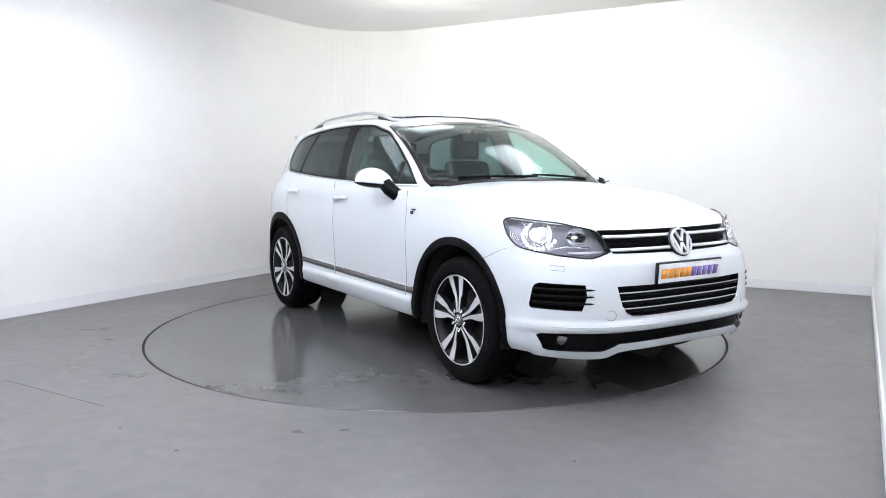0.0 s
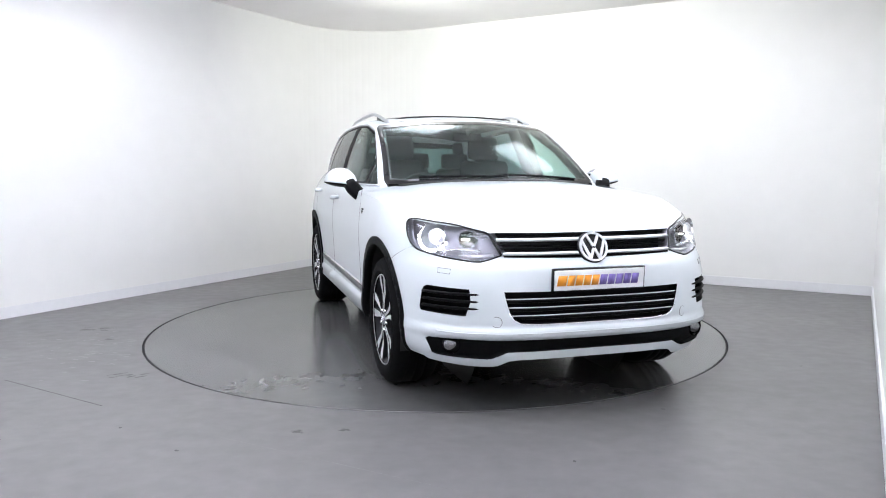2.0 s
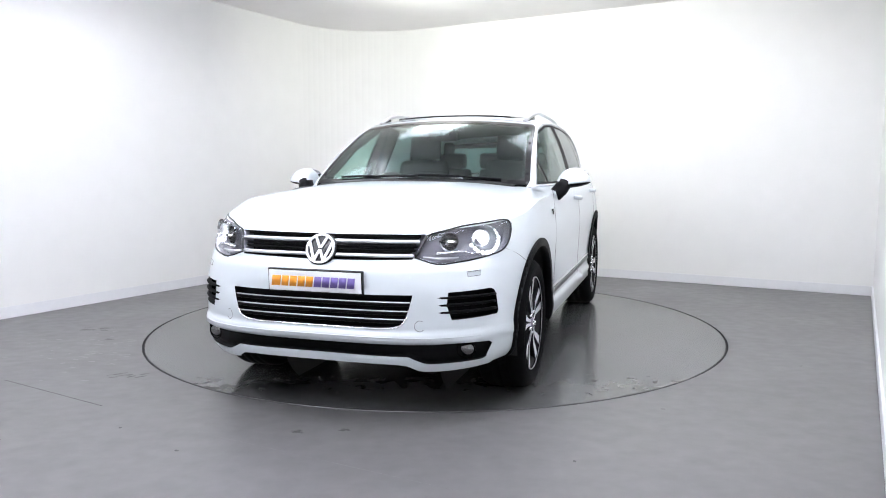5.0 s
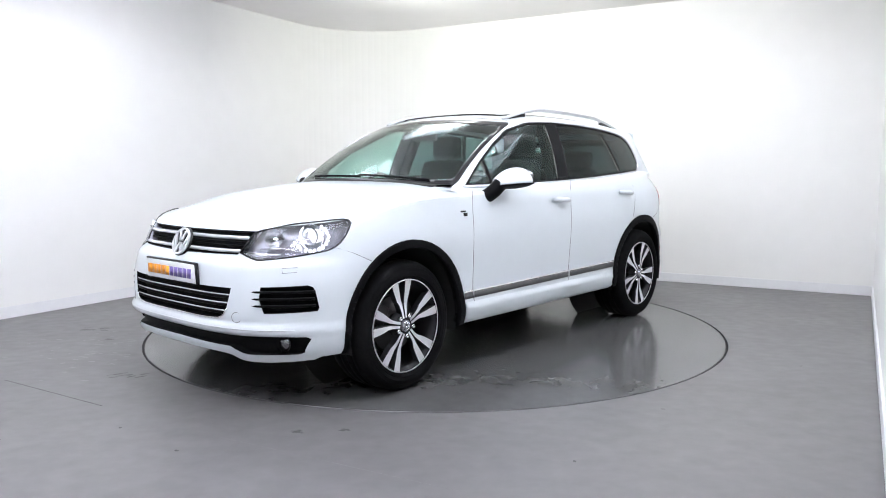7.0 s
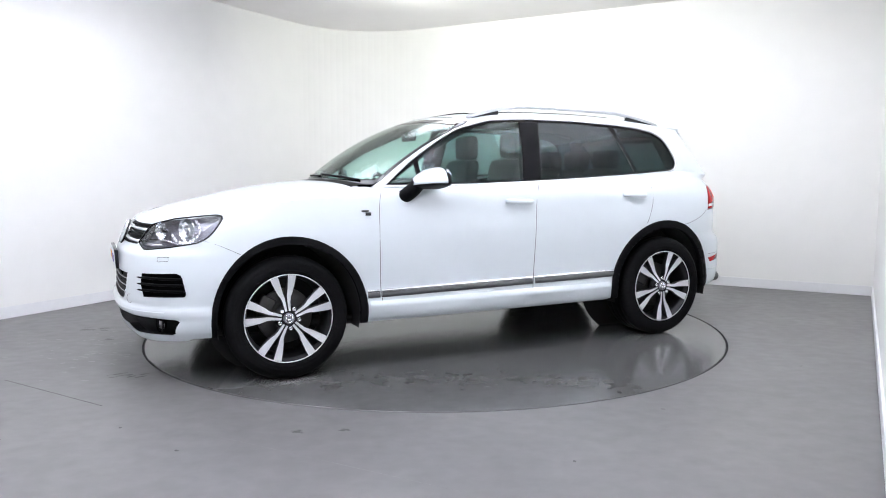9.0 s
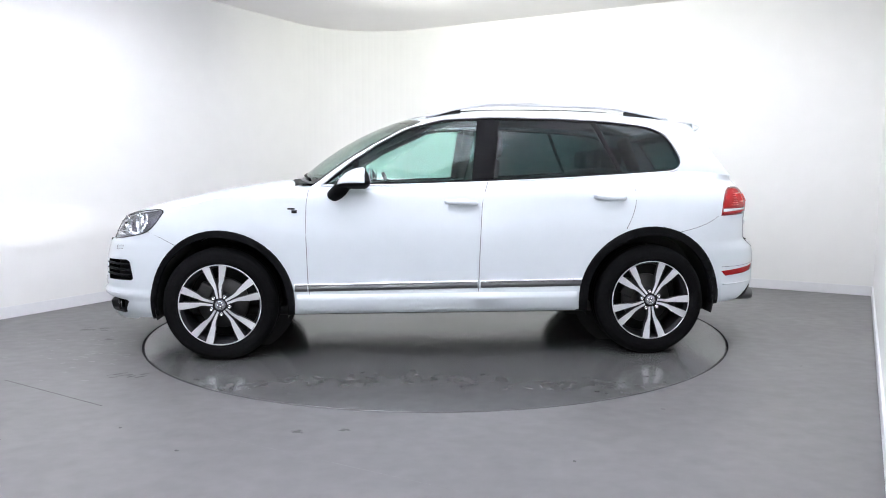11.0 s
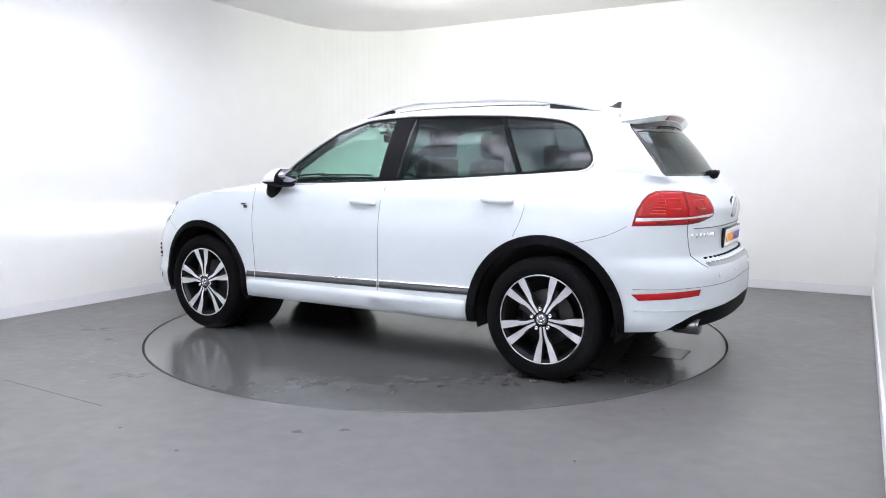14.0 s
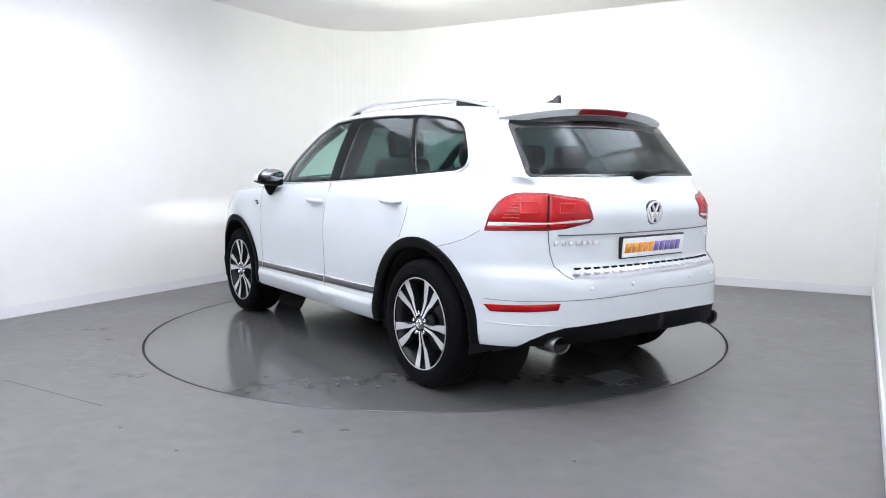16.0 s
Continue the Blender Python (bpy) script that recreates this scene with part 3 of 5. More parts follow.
# ---- windscreen and rear window ----
SCREEN = [(-0.1, 1.10), (0.74, 1.10), (0.768, 1.165), (0.775, 1.19), (0.692, 1.54), (0.680, 1.578), (0.655, 1.597), (0.4, 1.618), (0.2, 1.627), (-0.1, 1.631)]
sheet = carve(screen_side, SCREEN, END_VIEW)
core = carve(sheet, [(-0.1, 1.205), (0.69, 1.195), (0.735, 1.205), (0.662, 1.545), (0.64, 1.572), (0.3, 1.600), (-0.1, 1.606)], END_VIEW)
car_part("windscreen", thick(both(core), 0.005), GLASS["screen"], label="laminated green-tinted windscreen").visible_shadow = False
car_part("windscreen_border", thick(both(sheet), 0.01), GLOSSBLACK, label="black windscreen border")
REAR = [(-0.1, 1.222), (0.682, 1.222), (0.694, 1.24), (0.645, 1.50), (0.62, 1.53), (-0.1, 1.56)]
sheet = carve(tail_side, REAR, END_VIEW)
core = carve(sheet, [(-0.1, 1.236), (0.662, 1.236), (0.67, 1.25), (0.622, 1.475), (0.59, 1.485), (-0.1, 1.50)], END_VIEW)
car_part("rear_window", thick(both(core), 0.005), GLASS["dark"], label="dark tinted rear window").visible_shadow = False
car_part("rear_window_border", thick(both(sheet), 0.01), GLOSSBLACK, label="gloss black rear window border")

# ---- front openings ----
def ahead(c):
    return c.x > 1.6


def behind(c):
    return c.x < -1.6


def recess(sheet, vec):
    """A pan behind an opening: its walls and its back."""
    vec = Vector(vec)
    rim = [(e.verts[0].co.copy(), e.verts[1].co.copy()) for e in sheet.edges if e.is_boundary and not (abs(e.verts[0].co.y) < 1e-4 and abs(e.verts[1].co.y) < 1e-4)]
    bmesh.ops.translate(sheet, vec=vec, verts=sheet.verts)
    for p, q in rim:
        sheet.faces.new([sheet.verts.new(c) for c in (p, q, q + vec, p + vec)])
    bmesh.ops.remove_doubles(sheet, verts=sheet.verts, dist=1e-5)
    return sheet


UPPER = [(-0.1, 0.934), (0.522, 0.937), (0.50, 0.875), (0.476, 0.817), (-0.1, 0.806)]
LOWER = [(-0.1, 0.648), (0.499, 0.651), (0.485, 0.59), (0.466, 0.53), (0.445, 0.503), (0.415, 0.490), (0.327, 0.486), (-0.1, 0.484)]
SPLIT = [(-0.1, 0.402), (0.5, 0.404), (0.7, 0.409), (0.825, 0.402), (0.838, 0.39), (0.81, 0.318), (0.79, 0.309), (0.57, 0.303), (0.545, 0.308), (0.475, 0.342), (-0.1, 0.346)]
INTAKE = [(-1.115, 0.662), (-0.875, 0.670), (-0.85, 0.66), (-0.838, 0.64), (-0.820, 0.55), (-0.83, 0.534), (-1.10, 0.526), (-1.125, 0.60)]
LAMP = [(-1.237, 0.828), (-1.146, 0.791), (-0.955, 0.812), (-0.77, 0.842), (-0.715, 0.872), (-0.686, 0.91), (-0.655, 0.98), (-0.668, 0.996), (-0.70, 1.001), (-0.967, 0.975), (-1.162, 0.934)]


def grille(name, poly, bars, label, bar_mat, bar_r):
    sheet = carve(shell, poly, END_VIEW, ahead)
    back = recess(sheet, (-0.05, 0, 0))
    ob = car_part(name, both(back), BLACK, label=label)
    return ob


def nose_bar(z, y1, lift, r, flat=1.0):
    ys = np.linspace(-y1, y1, 41)
    return tube([(end_x(abs(y), z) + lift, y, z) for y in ys], r, 8, flat)


g = grille("grille", UPPER, 0, "black slatted upper grille with two chrome bars", CHROME, 0.008)
for z, y1 in ((0.902, 0.498), (0.834, 0.478)):
    car_part("chrome_bar", nose_bar(z, y1, -0.004, 0.013, 0.75), CHROMEBAR, g, "chrome grille bar")
for z in (0.922, 0.875, 0.858, 0.818):
    car_part("slat", nose_bar(z, 0.49, -0.025, 0.006), BLACK, g)
g = grille("lower_grille", LOWER, 0, "black lower grille with thin chrome strips", CHROME, 0.004)
for z, y1 in ((0.614, 0.486), (0.571, 0.477), (0.530, 0.463)):
    car_part("chrome_strip", nose_bar(z, y1, -0.006, 0.0032), CHROMEBAR, g, "thin chrome strip")
    car_part("slat", nose_bar(z - 0.012, y1 - 0.004, -0.016, 0.010), BLACK, g)
car_part("chrome_strip", tube([(end_x(y, z) + 0.001, y, z) for y, z in [(-0.475, 0.545), (-0.45, 0.507), (-0.415, 0.489)] + [(y, 0.4835) for y in np.linspace(-0.33, 0.33, 21)] + [(0.415, 0.489), (0.45, 0.507), (0.475, 0.545)]], 0.004, 6), CHROME, g, "thin chrome strip")
g = grille("bumper_slot", SPLIT, 0, "black slot across the bumper's lower lip", BLACK, 0.0)
sheet = carve(shell, INTAKE, FRONT_CORNER, ahead)
il, ir = pair("side_intake", recess(sheet, (-0.05, -0.05, 0)), BLACK, "black slatted side intake")


def corner_point(s, z, out=0.0):
    """The point of the nose's corner at s along the corner view and height z."""
    best = min((plan(u, z) for u in np.linspace(0, 1.1, 331)), key=lambda p: abs((p[1] - p[0]) * 0.70711 - s))
    return Vector((best[0] + 0.70711 * out, best[1] + 0.70711 * out, z))


def tail_point(s, z, out=0.0):
    best = min((plan(u, z) for u in np.linspace(1.9, 3, 331)), key=lambda p: abs((p[1] + p[0]) * 0.70711 - s))
    return Vector((best[0] - 0.70711 * out, best[1] + 0.70711 * out, z))


for k, z in enumerate((0.632, 0.596, 0.560)):
    fin = tube([corner_point(s, z + 0.004, -0.008) for s in np.linspace(-1.195, -0.84, 14)], [0.001, 0.007, 0.012] + [0.013] * 11, 8, 0.6)
    pair("slat", fin, BLACK, parents=(il, ir))
# fog lamps in the lower slot
for sgn in (1, -1):
    fog = bmesh.new()
    bmesh.ops.create_uvsphere(fog, u_segments=20, v_segments=10, radius=0.046, matrix=Matrix.Translation((2.138, sgn * 0.725, 0.367)) @ Matrix.Diagonal((0.5, 1, 0.85, 1)))
    f = car_part("fog_lamp", fog, material("fog_lamp_bowl", (0.28, 0.28, 0.29), 0.12, 1.0, vary=0.5, scale=60), label="round clear fog lamp")
    ringm = spun([(0.045, 0.0), (0.049, 0.006), (0.045, 0.012)], 24)
    bmesh.ops.transform(ringm, matrix=Matrix.Translation((2.148, sgn * 0.727, 0.367)) @ pose(0, 0, 0, 0, 0, -90 + sgn * 15), verts=ringm.verts)
    car_part("lamp_ring", ringm, GLOSSBLACK, f)

# ---- headlights ----
HOUSING = material("lamp_housing", (0.24, 0.235, 0.27), 0.28, 0.6, vary=0.1)
LED = material("daytime_led", (0.9, 0.9, 0.9), 0.3, vary=0, emit=(0.92, 0.95, 1.0), strength=18.0)
BEAM = material("projector_glow", (0.9, 0.9, 0.9), 0.3, vary=0, emit=(0.95, 0.97, 1.0), strength=5.0)
lens = carve(shell, LAMP, FRONT_CORNER, ahead)
back = recess(dup(lens), (-0.045, -0.045, 0))
edge_l = carve(lens, LAMP, FRONT_CORNER)
hl = pair("headlight", back, HOUSING, "lit projector headlight in a smoked grey housing")
for ob in pair("lens", thick(edge_l, 0.003), LENS, "clear plastic lens", parents=hl):
    ob.visible_shadow = False
rimline = smoothed([np.array(corner_point(p[0], p[1], 0.0)) for p in dense(LAMP, 0.03, True)], 1)
pair("lens_rim", tube(rimline, 0.0045, 6), GLOSSBLACK, parents=hl)
CORNER = Matrix(((0.70711, -0.70711, 0, 0), (0.70711, 0.70711, 0, 0), (0, 0, 1, 0), (0, 0, 0, 1)))


def bowl(s, z, r, depth, out):
    """A round bowl that faces the corner."""
    b = spun([(r, 0.0), (r * 0.93, -0.01), (r * 0.7, -depth * 0.7), (r * 0.35, -depth), (0.001, -depth * 1.05)], 24)
    m = Matrix.Translation(corner_point(s, z, out)) @ pose(0, 0, 0, 0, 0, -58)
    bmesh.ops.transform(b, matrix=m, verts=b.verts)
    return b


def ball(p, r, sx=1.0, sy=1.0, sz=1.0, seg=16):
    b = bmesh.new()
    bmesh.ops.create_uvsphere(b, u_segments=seg, v_segments=seg // 2, radius=r, matrix=Matrix.Translation(p) @ CORNER @ Matrix.Diagonal((sx, sy, sz, 1)))
    return b


pair("reflector", bowl(-0.86, 0.912, 0.068, 0.05, -0.012), CHROME, "chrome reflector", parents=hl)
chip = bmesh.new()
bmesh.ops.create_circle(chip, cap_ends=True, segments=24, radius=0.036, matrix=Matrix.Translation(corner_point(-0.86, 0.912, -0.052)) @ pose(0, 0, 0, 0, 0, -70) @ pose(0, 0, 0, -90))
pair("projector", chip, BEAM, "bright projector lens", parents=hl)
tubular = spun([(0.037, -0.006), (0.041, 0.004), (0.041, 0.030), (0.045, 0.032)], 24)
bmesh.ops.transform(tubular, matrix=Matrix.Translation(corner_point(-0.86, 0.912, -0.052)) @ pose(0, 0, 0, 0, 0, -70), verts=tubular.verts)
pair("projector_tube", tubular, CHROMEBAR, "bright projector tube", parents=hl)
pair("reflector", bowl(-1.055, 0.902, 0.05, 0.04, -0.014), CHROME, "chrome reflector", parents=hl)
pair("projector", ball(corner_point(-1.055, 0.902, -0.032), 0.026, 0.55), LENS, "clear cornering lamp lens", parents=hl)
pair("chrome_wing", tube([corner_point(s, z, -0.02) for s, z in ((-1.13, 0.845), (-1.0, 0.852), (-0.9, 0.83))], [0.014, 0.010, 0.003], 8, 0.5), CHROME, "chrome wing", parents=hl)
pair("indicator", tube([corner_point(s, z, -0.02) for s, z in ((-1.19, 0.826), (-1.12, 0.818), (-1.02, 0.822))], [0.012, 0.016, 0.006], 8, 0.6), SATIN, "clear indicator lens", parents=hl)
LOWBEAM = material("low_beam", (0.9, 0.9, 0.9), 0.3, vary=0, emit=(0.97, 0.98, 1.0), strength=100000.0)
# added channel, hidden in the lamp, that gives the beam its sharp top edge
shield = [(2.088, 2.120, 0.612, 0.668, 0.9044, 0.9080), (2.088, 2.120, 0.612, 0.668, 0.8945, 0.8982), (2.086, 2.0925, 0.612, 0.668, 0.8982, 0.9044), (2.0925, 2.118, 0.612, 0.622, 0.8982, 0.9044), (2.0925, 2.118, 0.658, 0.668, 0.8982, 0.9044)]
pair("beam_shield", merge(*[box(*q) for q in shield]), DARK, "black shield added to cut off the beam", smooth=False, parents=hl)
pair("low_beam", quads([(2.0935, 0.631, 0.9030), (2.0935, 0.649, 0.9030), (2.0935, 0.649, 0.9043), (2.0935, 0.631, 0.9043)], [(0, 1, 2, 3)]), LOWBEAM, "bright low beam", smooth=False, parents=hl)
AHEAD = pose(0, 0, 0, 0, 0, -90 + 10)  # forward and a little outward, for shapes that face +y
for a in np.linspace(-2.75, 0.95, 14):
    seat_at = Matrix.Translation(corner_point(-0.865 + 0.088 * math.cos(a), 0.906 + 0.066 * math.sin(a), -0.005)) @ AHEAD
    cup = spun([(0.0072, -0.010), (0.0085, -0.002), (0.0125, 0.0)], 12)
    chip = bmesh.new()
    bmesh.ops.create_circle(chip, cap_ends=True, segments=12, radius=0.0072, matrix=pose(0, -0.006, 0, -90))
    for bm in (cup, chip):
        bmesh.ops.transform(bm, matrix=seat_at, verts=bm.verts)
    pair("led_cup", cup, CHROMEBAR, parents=hl)
    pair("led", chip, LED, parents=hl)

# ---- rear lamps, reflectors, lower valance ----
RED = material("red_lens", (0.36, 0.004, 0.006), 0.22, vary=0.12, scale=25, coat=0.15, specular=0.25)
RED_DARK = material("dark_red_lens", (0.22, 0.004, 0.006), 0.15, vary=0.1, scale=25, coat=0.5)
RED_BRIGHT = material("bright_red_cell", (0.62, 0.03, 0.02), 0.3, vary=0.1, scale=60)
CLEAR = material("clear_lens", (0.72, 0.70, 0.70), 0.15, vary=0.05, coat=0.5)
TAILLAMP = [(-0.762, 0.944), (-0.79, 1.035), (-0.83, 1.09), (-0.868, 1.120), (-0.916, 1.138), (-0.96, 1.142), (-1.068, 1.141), (-1.27, 1.112), (-1.298, 1.09), (-1.318, 1.03), (-1.322, 1.005), (-1.305, 0.988), (-1.18, 0.958), (-1.097, 0.950)]
lens = carve(shell, TAILLAMP, REAR_CORNER, behind)
cells = carve(lens, shrunk(TAILLAMP, 0.011), REAR_CORNER)
tl = pair("tail_light", thick(lens, 0.03, 0.002), RED_DARK, "red tail light with a clear lower band")
clear = carve(cells, [(-0.70, 0.966), (-1.40, 0.996), (-1.40, 1.016), (-1.10, 0.991), (-0.70, 0.991)], REAR_CORNER)
gap = carve(cells, [(-1.088, 0.9), (-1.088, 1.2), (-1.098, 1.2), (-1.098, 0.9)], REAR_CORNER)
pair("tail_light_gap", thick(gap, 0.004, -0.003), DARK, parents=tl)
pair("clear_band", thick(clear, 0.02, 0.004), CLEAR, "clear reversing lamp band", parents=tl)
pair("red_lens", thick(cells, 0.02, 0.004), RED, "glossy red lens", parents=tl)
for s0, z0, w, h in ((-1.0, 1.067, 0.045, 0.028), (-1.19, 1.062, 0.038, 0.024)):
    loop = [tail_point(s0 + dx * w, z0 + dz * h, 0.006) for dx, dz in ((-1, -1), (1, -1), (1, 1), (-1, 1), (-1, -1))]
    pair("lamp_cell", tube(loop, 0.0045, 6), RED_BRIGHT, parents=tl)
for k in range(7):
    row = [tail_point(s, 1.015 + k * 0.016, 0.006) for s in np.linspace(-0.86 - k * 0.012, -0.945, 5)]
    pair("led_row", tube(row, 0.003, 5), RED_BRIGHT, parents=tl)
REFLECT = [(-0.762, 0.561), (-1.164, 0.585), (-1.152, 0.549), (-1.0, 0.536), (-0.80, 0.526)]
sheet = carve(shell, REFLECT, REAR_CORNER, behind)
pair("rear_reflector", thick(sheet, 0.012, 0.001), RED, "slim red bumper reflector")
VALANCE = [(-0.1, 0.49), (0.32, 0.485), (0.50, 0.472), (0.63, 0.458), (0.70, 0.432), (0.76, 0.39), (0.81, 0.33), (0.81, 0.2), (-0.1, 0.2)]
sheet = carve(shell, VALANCE, END_VIEW, behind)
car_part("rear_valance", both(thick(sheet, 0.03, -0.004)), BLACK, label="black plastic rear valance")
EXHAUST = material("exhaust_steel", (0.17, 0.17, 0.17), 0.3, 0.9, vary=0.1)
for sgn in (1, -1):
    pipe = spun([(0.053, 0.0), (0.056, 0.002), (0.058, 0.02), (0.058, 0.14), (0.053, 0.14), (0.053, 0.02), (0.053, 0.0)], 28)
    bmesh.ops.transform(pipe, matrix=Matrix.Translation((-2.294, sgn * 0.635, 0.366)) @ pose(0, 0, 0, 0, 0, -90) @ Matrix.Diagonal((1.1, 1, 0.8, 1)), verts=pipe.verts)
    p = car_part("exhaust_pipe", pipe, EXHAUST, label="oval chrome exhaust tip")
    inner = bmesh.new()
    bmesh.ops.create_circle(inner, cap_ends=True, segments=24, radius=0.0535, matrix=Matrix.Translation((-2.269, sgn * 0.635, 0.366)) @ pose(0, 0, 0, 0, 90, 0) @ Matrix.Diagonal((0.8, 1.1, 1, 1)))
    car_part("pipe_bore", inner, DARK, p)

# ---- doors ----
DARKLINE = material("seam_shade_grey", (0.10, 0.10, 0.105), 0.7, vary=0)
FRONT_DOOR = [(0.835, 1.30), (0.855, 1.13), (0.872, 1.05), (0.876, 0.85), (0.868, 0.5), (0.85, 0.40), (0.815, 0.33), (-0.235, 0.33), (-0.262, 0.45), (-0.272, 0.8), (-0.285, 1.05), (-0.325, 1.18), (-0.36, 1.35)]
REAR_DOOR = [(-0.363, 1.35), (-0.328, 1.18), (-0.288, 1.05), (-0.275, 0.8), (-0.265, 0.45), (-0.238, 0.33), (-0.90, 0.33), (-0.958, 0.50), (-1.0, 0.615), (-1.08, 0.73), (-1.18, 0.82), (-1.262, 0.862), (-1.31, 0.96), (-1.335, 1.06), (-1.33, 1.13), (-1.295, 1.2), (-1.25, 1.35)]
DOORS = []
for poly, label in ((FRONT_DOOR, "white front door"), (REAR_DOOR, "white rear door")):
    a, b = carve(shell, poly, SIDE_VIEW, on_flank), carve(shoulder, poly, SIDE_VIEW, on_flank)
    sheet = merge(a, b)
    bmesh.ops.remove_doubles(sheet, verts=sheet.verts, dist=0.0006)
    DOORS.append(pair("door", sheet, PAINT, label))
for poly in ([p for p in FRONT_DOOR if p[0] > 0.8 and p[1] < 1.2], [p for p in FRONT_DOOR if p[0] < 0 and p[1] < 1.2], [p for p in REAR_DOOR if p[0] < -0.9 and p[1] < 1.19 and p[1] > 0.84]):
    pts = smoothed([np.array((p[0], side_y(p[0], min(p[1], float(SHELL_TOP(p[0])))) - 0.0005, p[1])) for p in dense(poly, 0.03)], 2)
    pair("panel_gap", tube(pts, 0.0022, 6), DARKLINE)


def side_line(pts, r=0.0018, mat=None, name="panel_gap", out=0.0):
    pts = smoothed([np.array((x, side_y(x, z) + out, z)) for x, z in dense(pts, 0.03)], 2)
    return pair(name, tube(pts, r, 6), mat or DARKLINE)


# strip along the doors
def ribbon(x0, x1, z0, z1, h, out, mat, label, name):
    rows = []
    for x in np.linspace(x0, x1, 24):
        z = z0 + (z1 - z0) * (x - x0) / (x1 - x0)
        k = min(1.0, (x1 - x) / 0.06 + 0.3) if x1 > x0 else 1.0
        rows.append([(x, side_y(x, z - h / 2) - 0.004, z - h / 2 - 0.004), (x, side_y(x, z - h / 2) + out, z - h / 2), (x, side_y(x, z + h / 2) + out, z + h / 2), (x, side_y(x, z + h / 2) - 0.004, z + h / 2 + 0.005)])
    b = grid(rows)
    bmesh.ops.recalc_face_normals(b, faces=b.faces)
    return pair(name, b, mat, label)


STRIP = material("grey_strip", (0.11, 0.11, 0.115), 0.3, 0.5, vary=0.05)
for x0, x1 in ((0.955, 0.872), (0.862, -0.255), (-0.275, -0.965)):
    za, zb = 0.478 + (0.955 - x0) * 0.010, 0.478 + (0.955 - x1) * 0.010
    ribbon(x0, x1, za, zb, 0.030, 0.006, STRIP, "grey moulding strip", "side_strip")
    ribbon(x0, x1, za + 0.026, zb + 0.026, 0.010, 0.007, CHROME, "bright moulding edge", "strip_edge")
# flared sill under the doors
rows = []
for x in np.linspace(0.94, -0.93, 64):
    y = side_y(x, 0.42)
    k = 0.026 * max(0.0, 1 - abs(x + 0.30) / 0.14)
    rows.append([(x, y - 0.006, 0.448), (x, y + 0.010 + k, 0.425), (x, y + 0.014 + k, 0.40), (x, y + 0.004, 0.375), (x, y + 0.006, 0.335), (x, y - 0.03, 0.308), (x, y - 0.16, 0.300)])
b = grid(rows)
bmesh.ops.recalc_face_normals(b, faces=b.faces)
pair("side_sill", b, PAINT, "white flared side sill")

# door handles
for hx, hz, ds in ((-0.145, 1.046, DOORS[0]), (-1.150, 1.076, DOORS[1])):
    y = side_y(hx, hz)
    pts = [(hx + d, y + o, hz + 0.004 * (d / 0.1)) for d, o in ((0.105, 0.0), (0.085, 0.022), (0.04, 0.034), (0, 0.036), (-0.04, 0.034), (-0.085, 0.022), (-0.105, 0.0))]
    hd = pair("door_handle", tube(pts, [0.011, 0.015, 0.016, 0.016, 0.016, 0.015, 0.011], 10, 1.15), PAINT, "white door handle", parents=ds)
    cup = bmesh.new()
    bmesh.ops.create_uvsphere(cup, u_segments=20, v_segments=10, radius=0.05, matrix=Matrix.Translation((hx, y - 0.002, hz - 0.004)) @ Matrix.Diagonal((1.4, 0.08, 0.62, 1)))
    pair("handle_recess", cup, PAINT, parents=ds)

# ---- bonnet and what is left of the body ----
bmesh.ops.delete(bonnet, geom=[f for f in bonnet.faces if f.calc_center_median().x < 0.885 + 0.13 * (1 - (f.calc_center_median().y / 0.8) ** 2) and f.calc_center_median().y < 0.70], context="FACES")
car_part("bonnet", both(bonnet), PAINT, label="white bonnet with raised flanks")
body = both(merge(shell, shoulder, screen_side, flank, tail_side, roof))
car_part("body", body, PAINT, label="white painted body shell")


def motions():
    walk(TABLE, [(t, pose(0, 0, 0, 0, 0, a)) for t, a in SPIN])
    walk(CAR, [(t, pose(0, 0, 0.001, 0, 0, a)) for t, a in SPIN])

# ---- wheels ----
RIMDARK = material("rim_dark", (0.012, 0.012, 0.014), 0.45, 0.2, vary=0.1)
RIMFACE = material("rim_polished", (0.68, 0.68, 0.69), 0.32, 0.4, vary=0.05, scale=30)
DISC = material("brake_disc", (0.07, 0.068, 0.066), 0.45, 0.7, vary=0.15, scale=30)


def spoke(side):
    """Half of a double spoke in the wheel's plane, along +x."""
    rows = []
    for r, off, w in ((0.045, 0.0105, 0.0070), (0.10, 0.0145, 0.0095), (0.128, 0.0195, 0.0125), (0.152, 0.029, 0.0170), (0.19, 0.0395, 0.0215), (0.225, 0.0485, 0.025), (0.2635, 0.0575, 0.0275)):
        y = 0.0 - 0.012 * (1 - abs(r - 0.15) / 0.15)
        o, i = side * (off + w), side * (off - w)
        rows.append([(r, y - 0.045, o * 0.9), (r, y - 0.004, o), (r, y, o * 0.97), (r, y, i + 0.03 * (o - i)), (r, y - 0.004, i), (r, y - 0.045, i)])
    bm = grid(rows)
    bmesh.ops.recalc_face_normals(bm, faces=bm.faces)
    return bm


def two_tone(name, bm, parent, top, sides, label=""):
    ob = car_part_local(name, bm, sides, parent, label)
    ob.data.materials.append(top)
    for p in ob.data.polygons:
        p.use_smooth = False
        if abs(p.normal.y) > 0.85:
            p.material_index = 1
    return ob


def car_part_local(name, bm, mat, parent, label="", smooth=True):
    return part(name, bm, mat, parent, label, smooth)


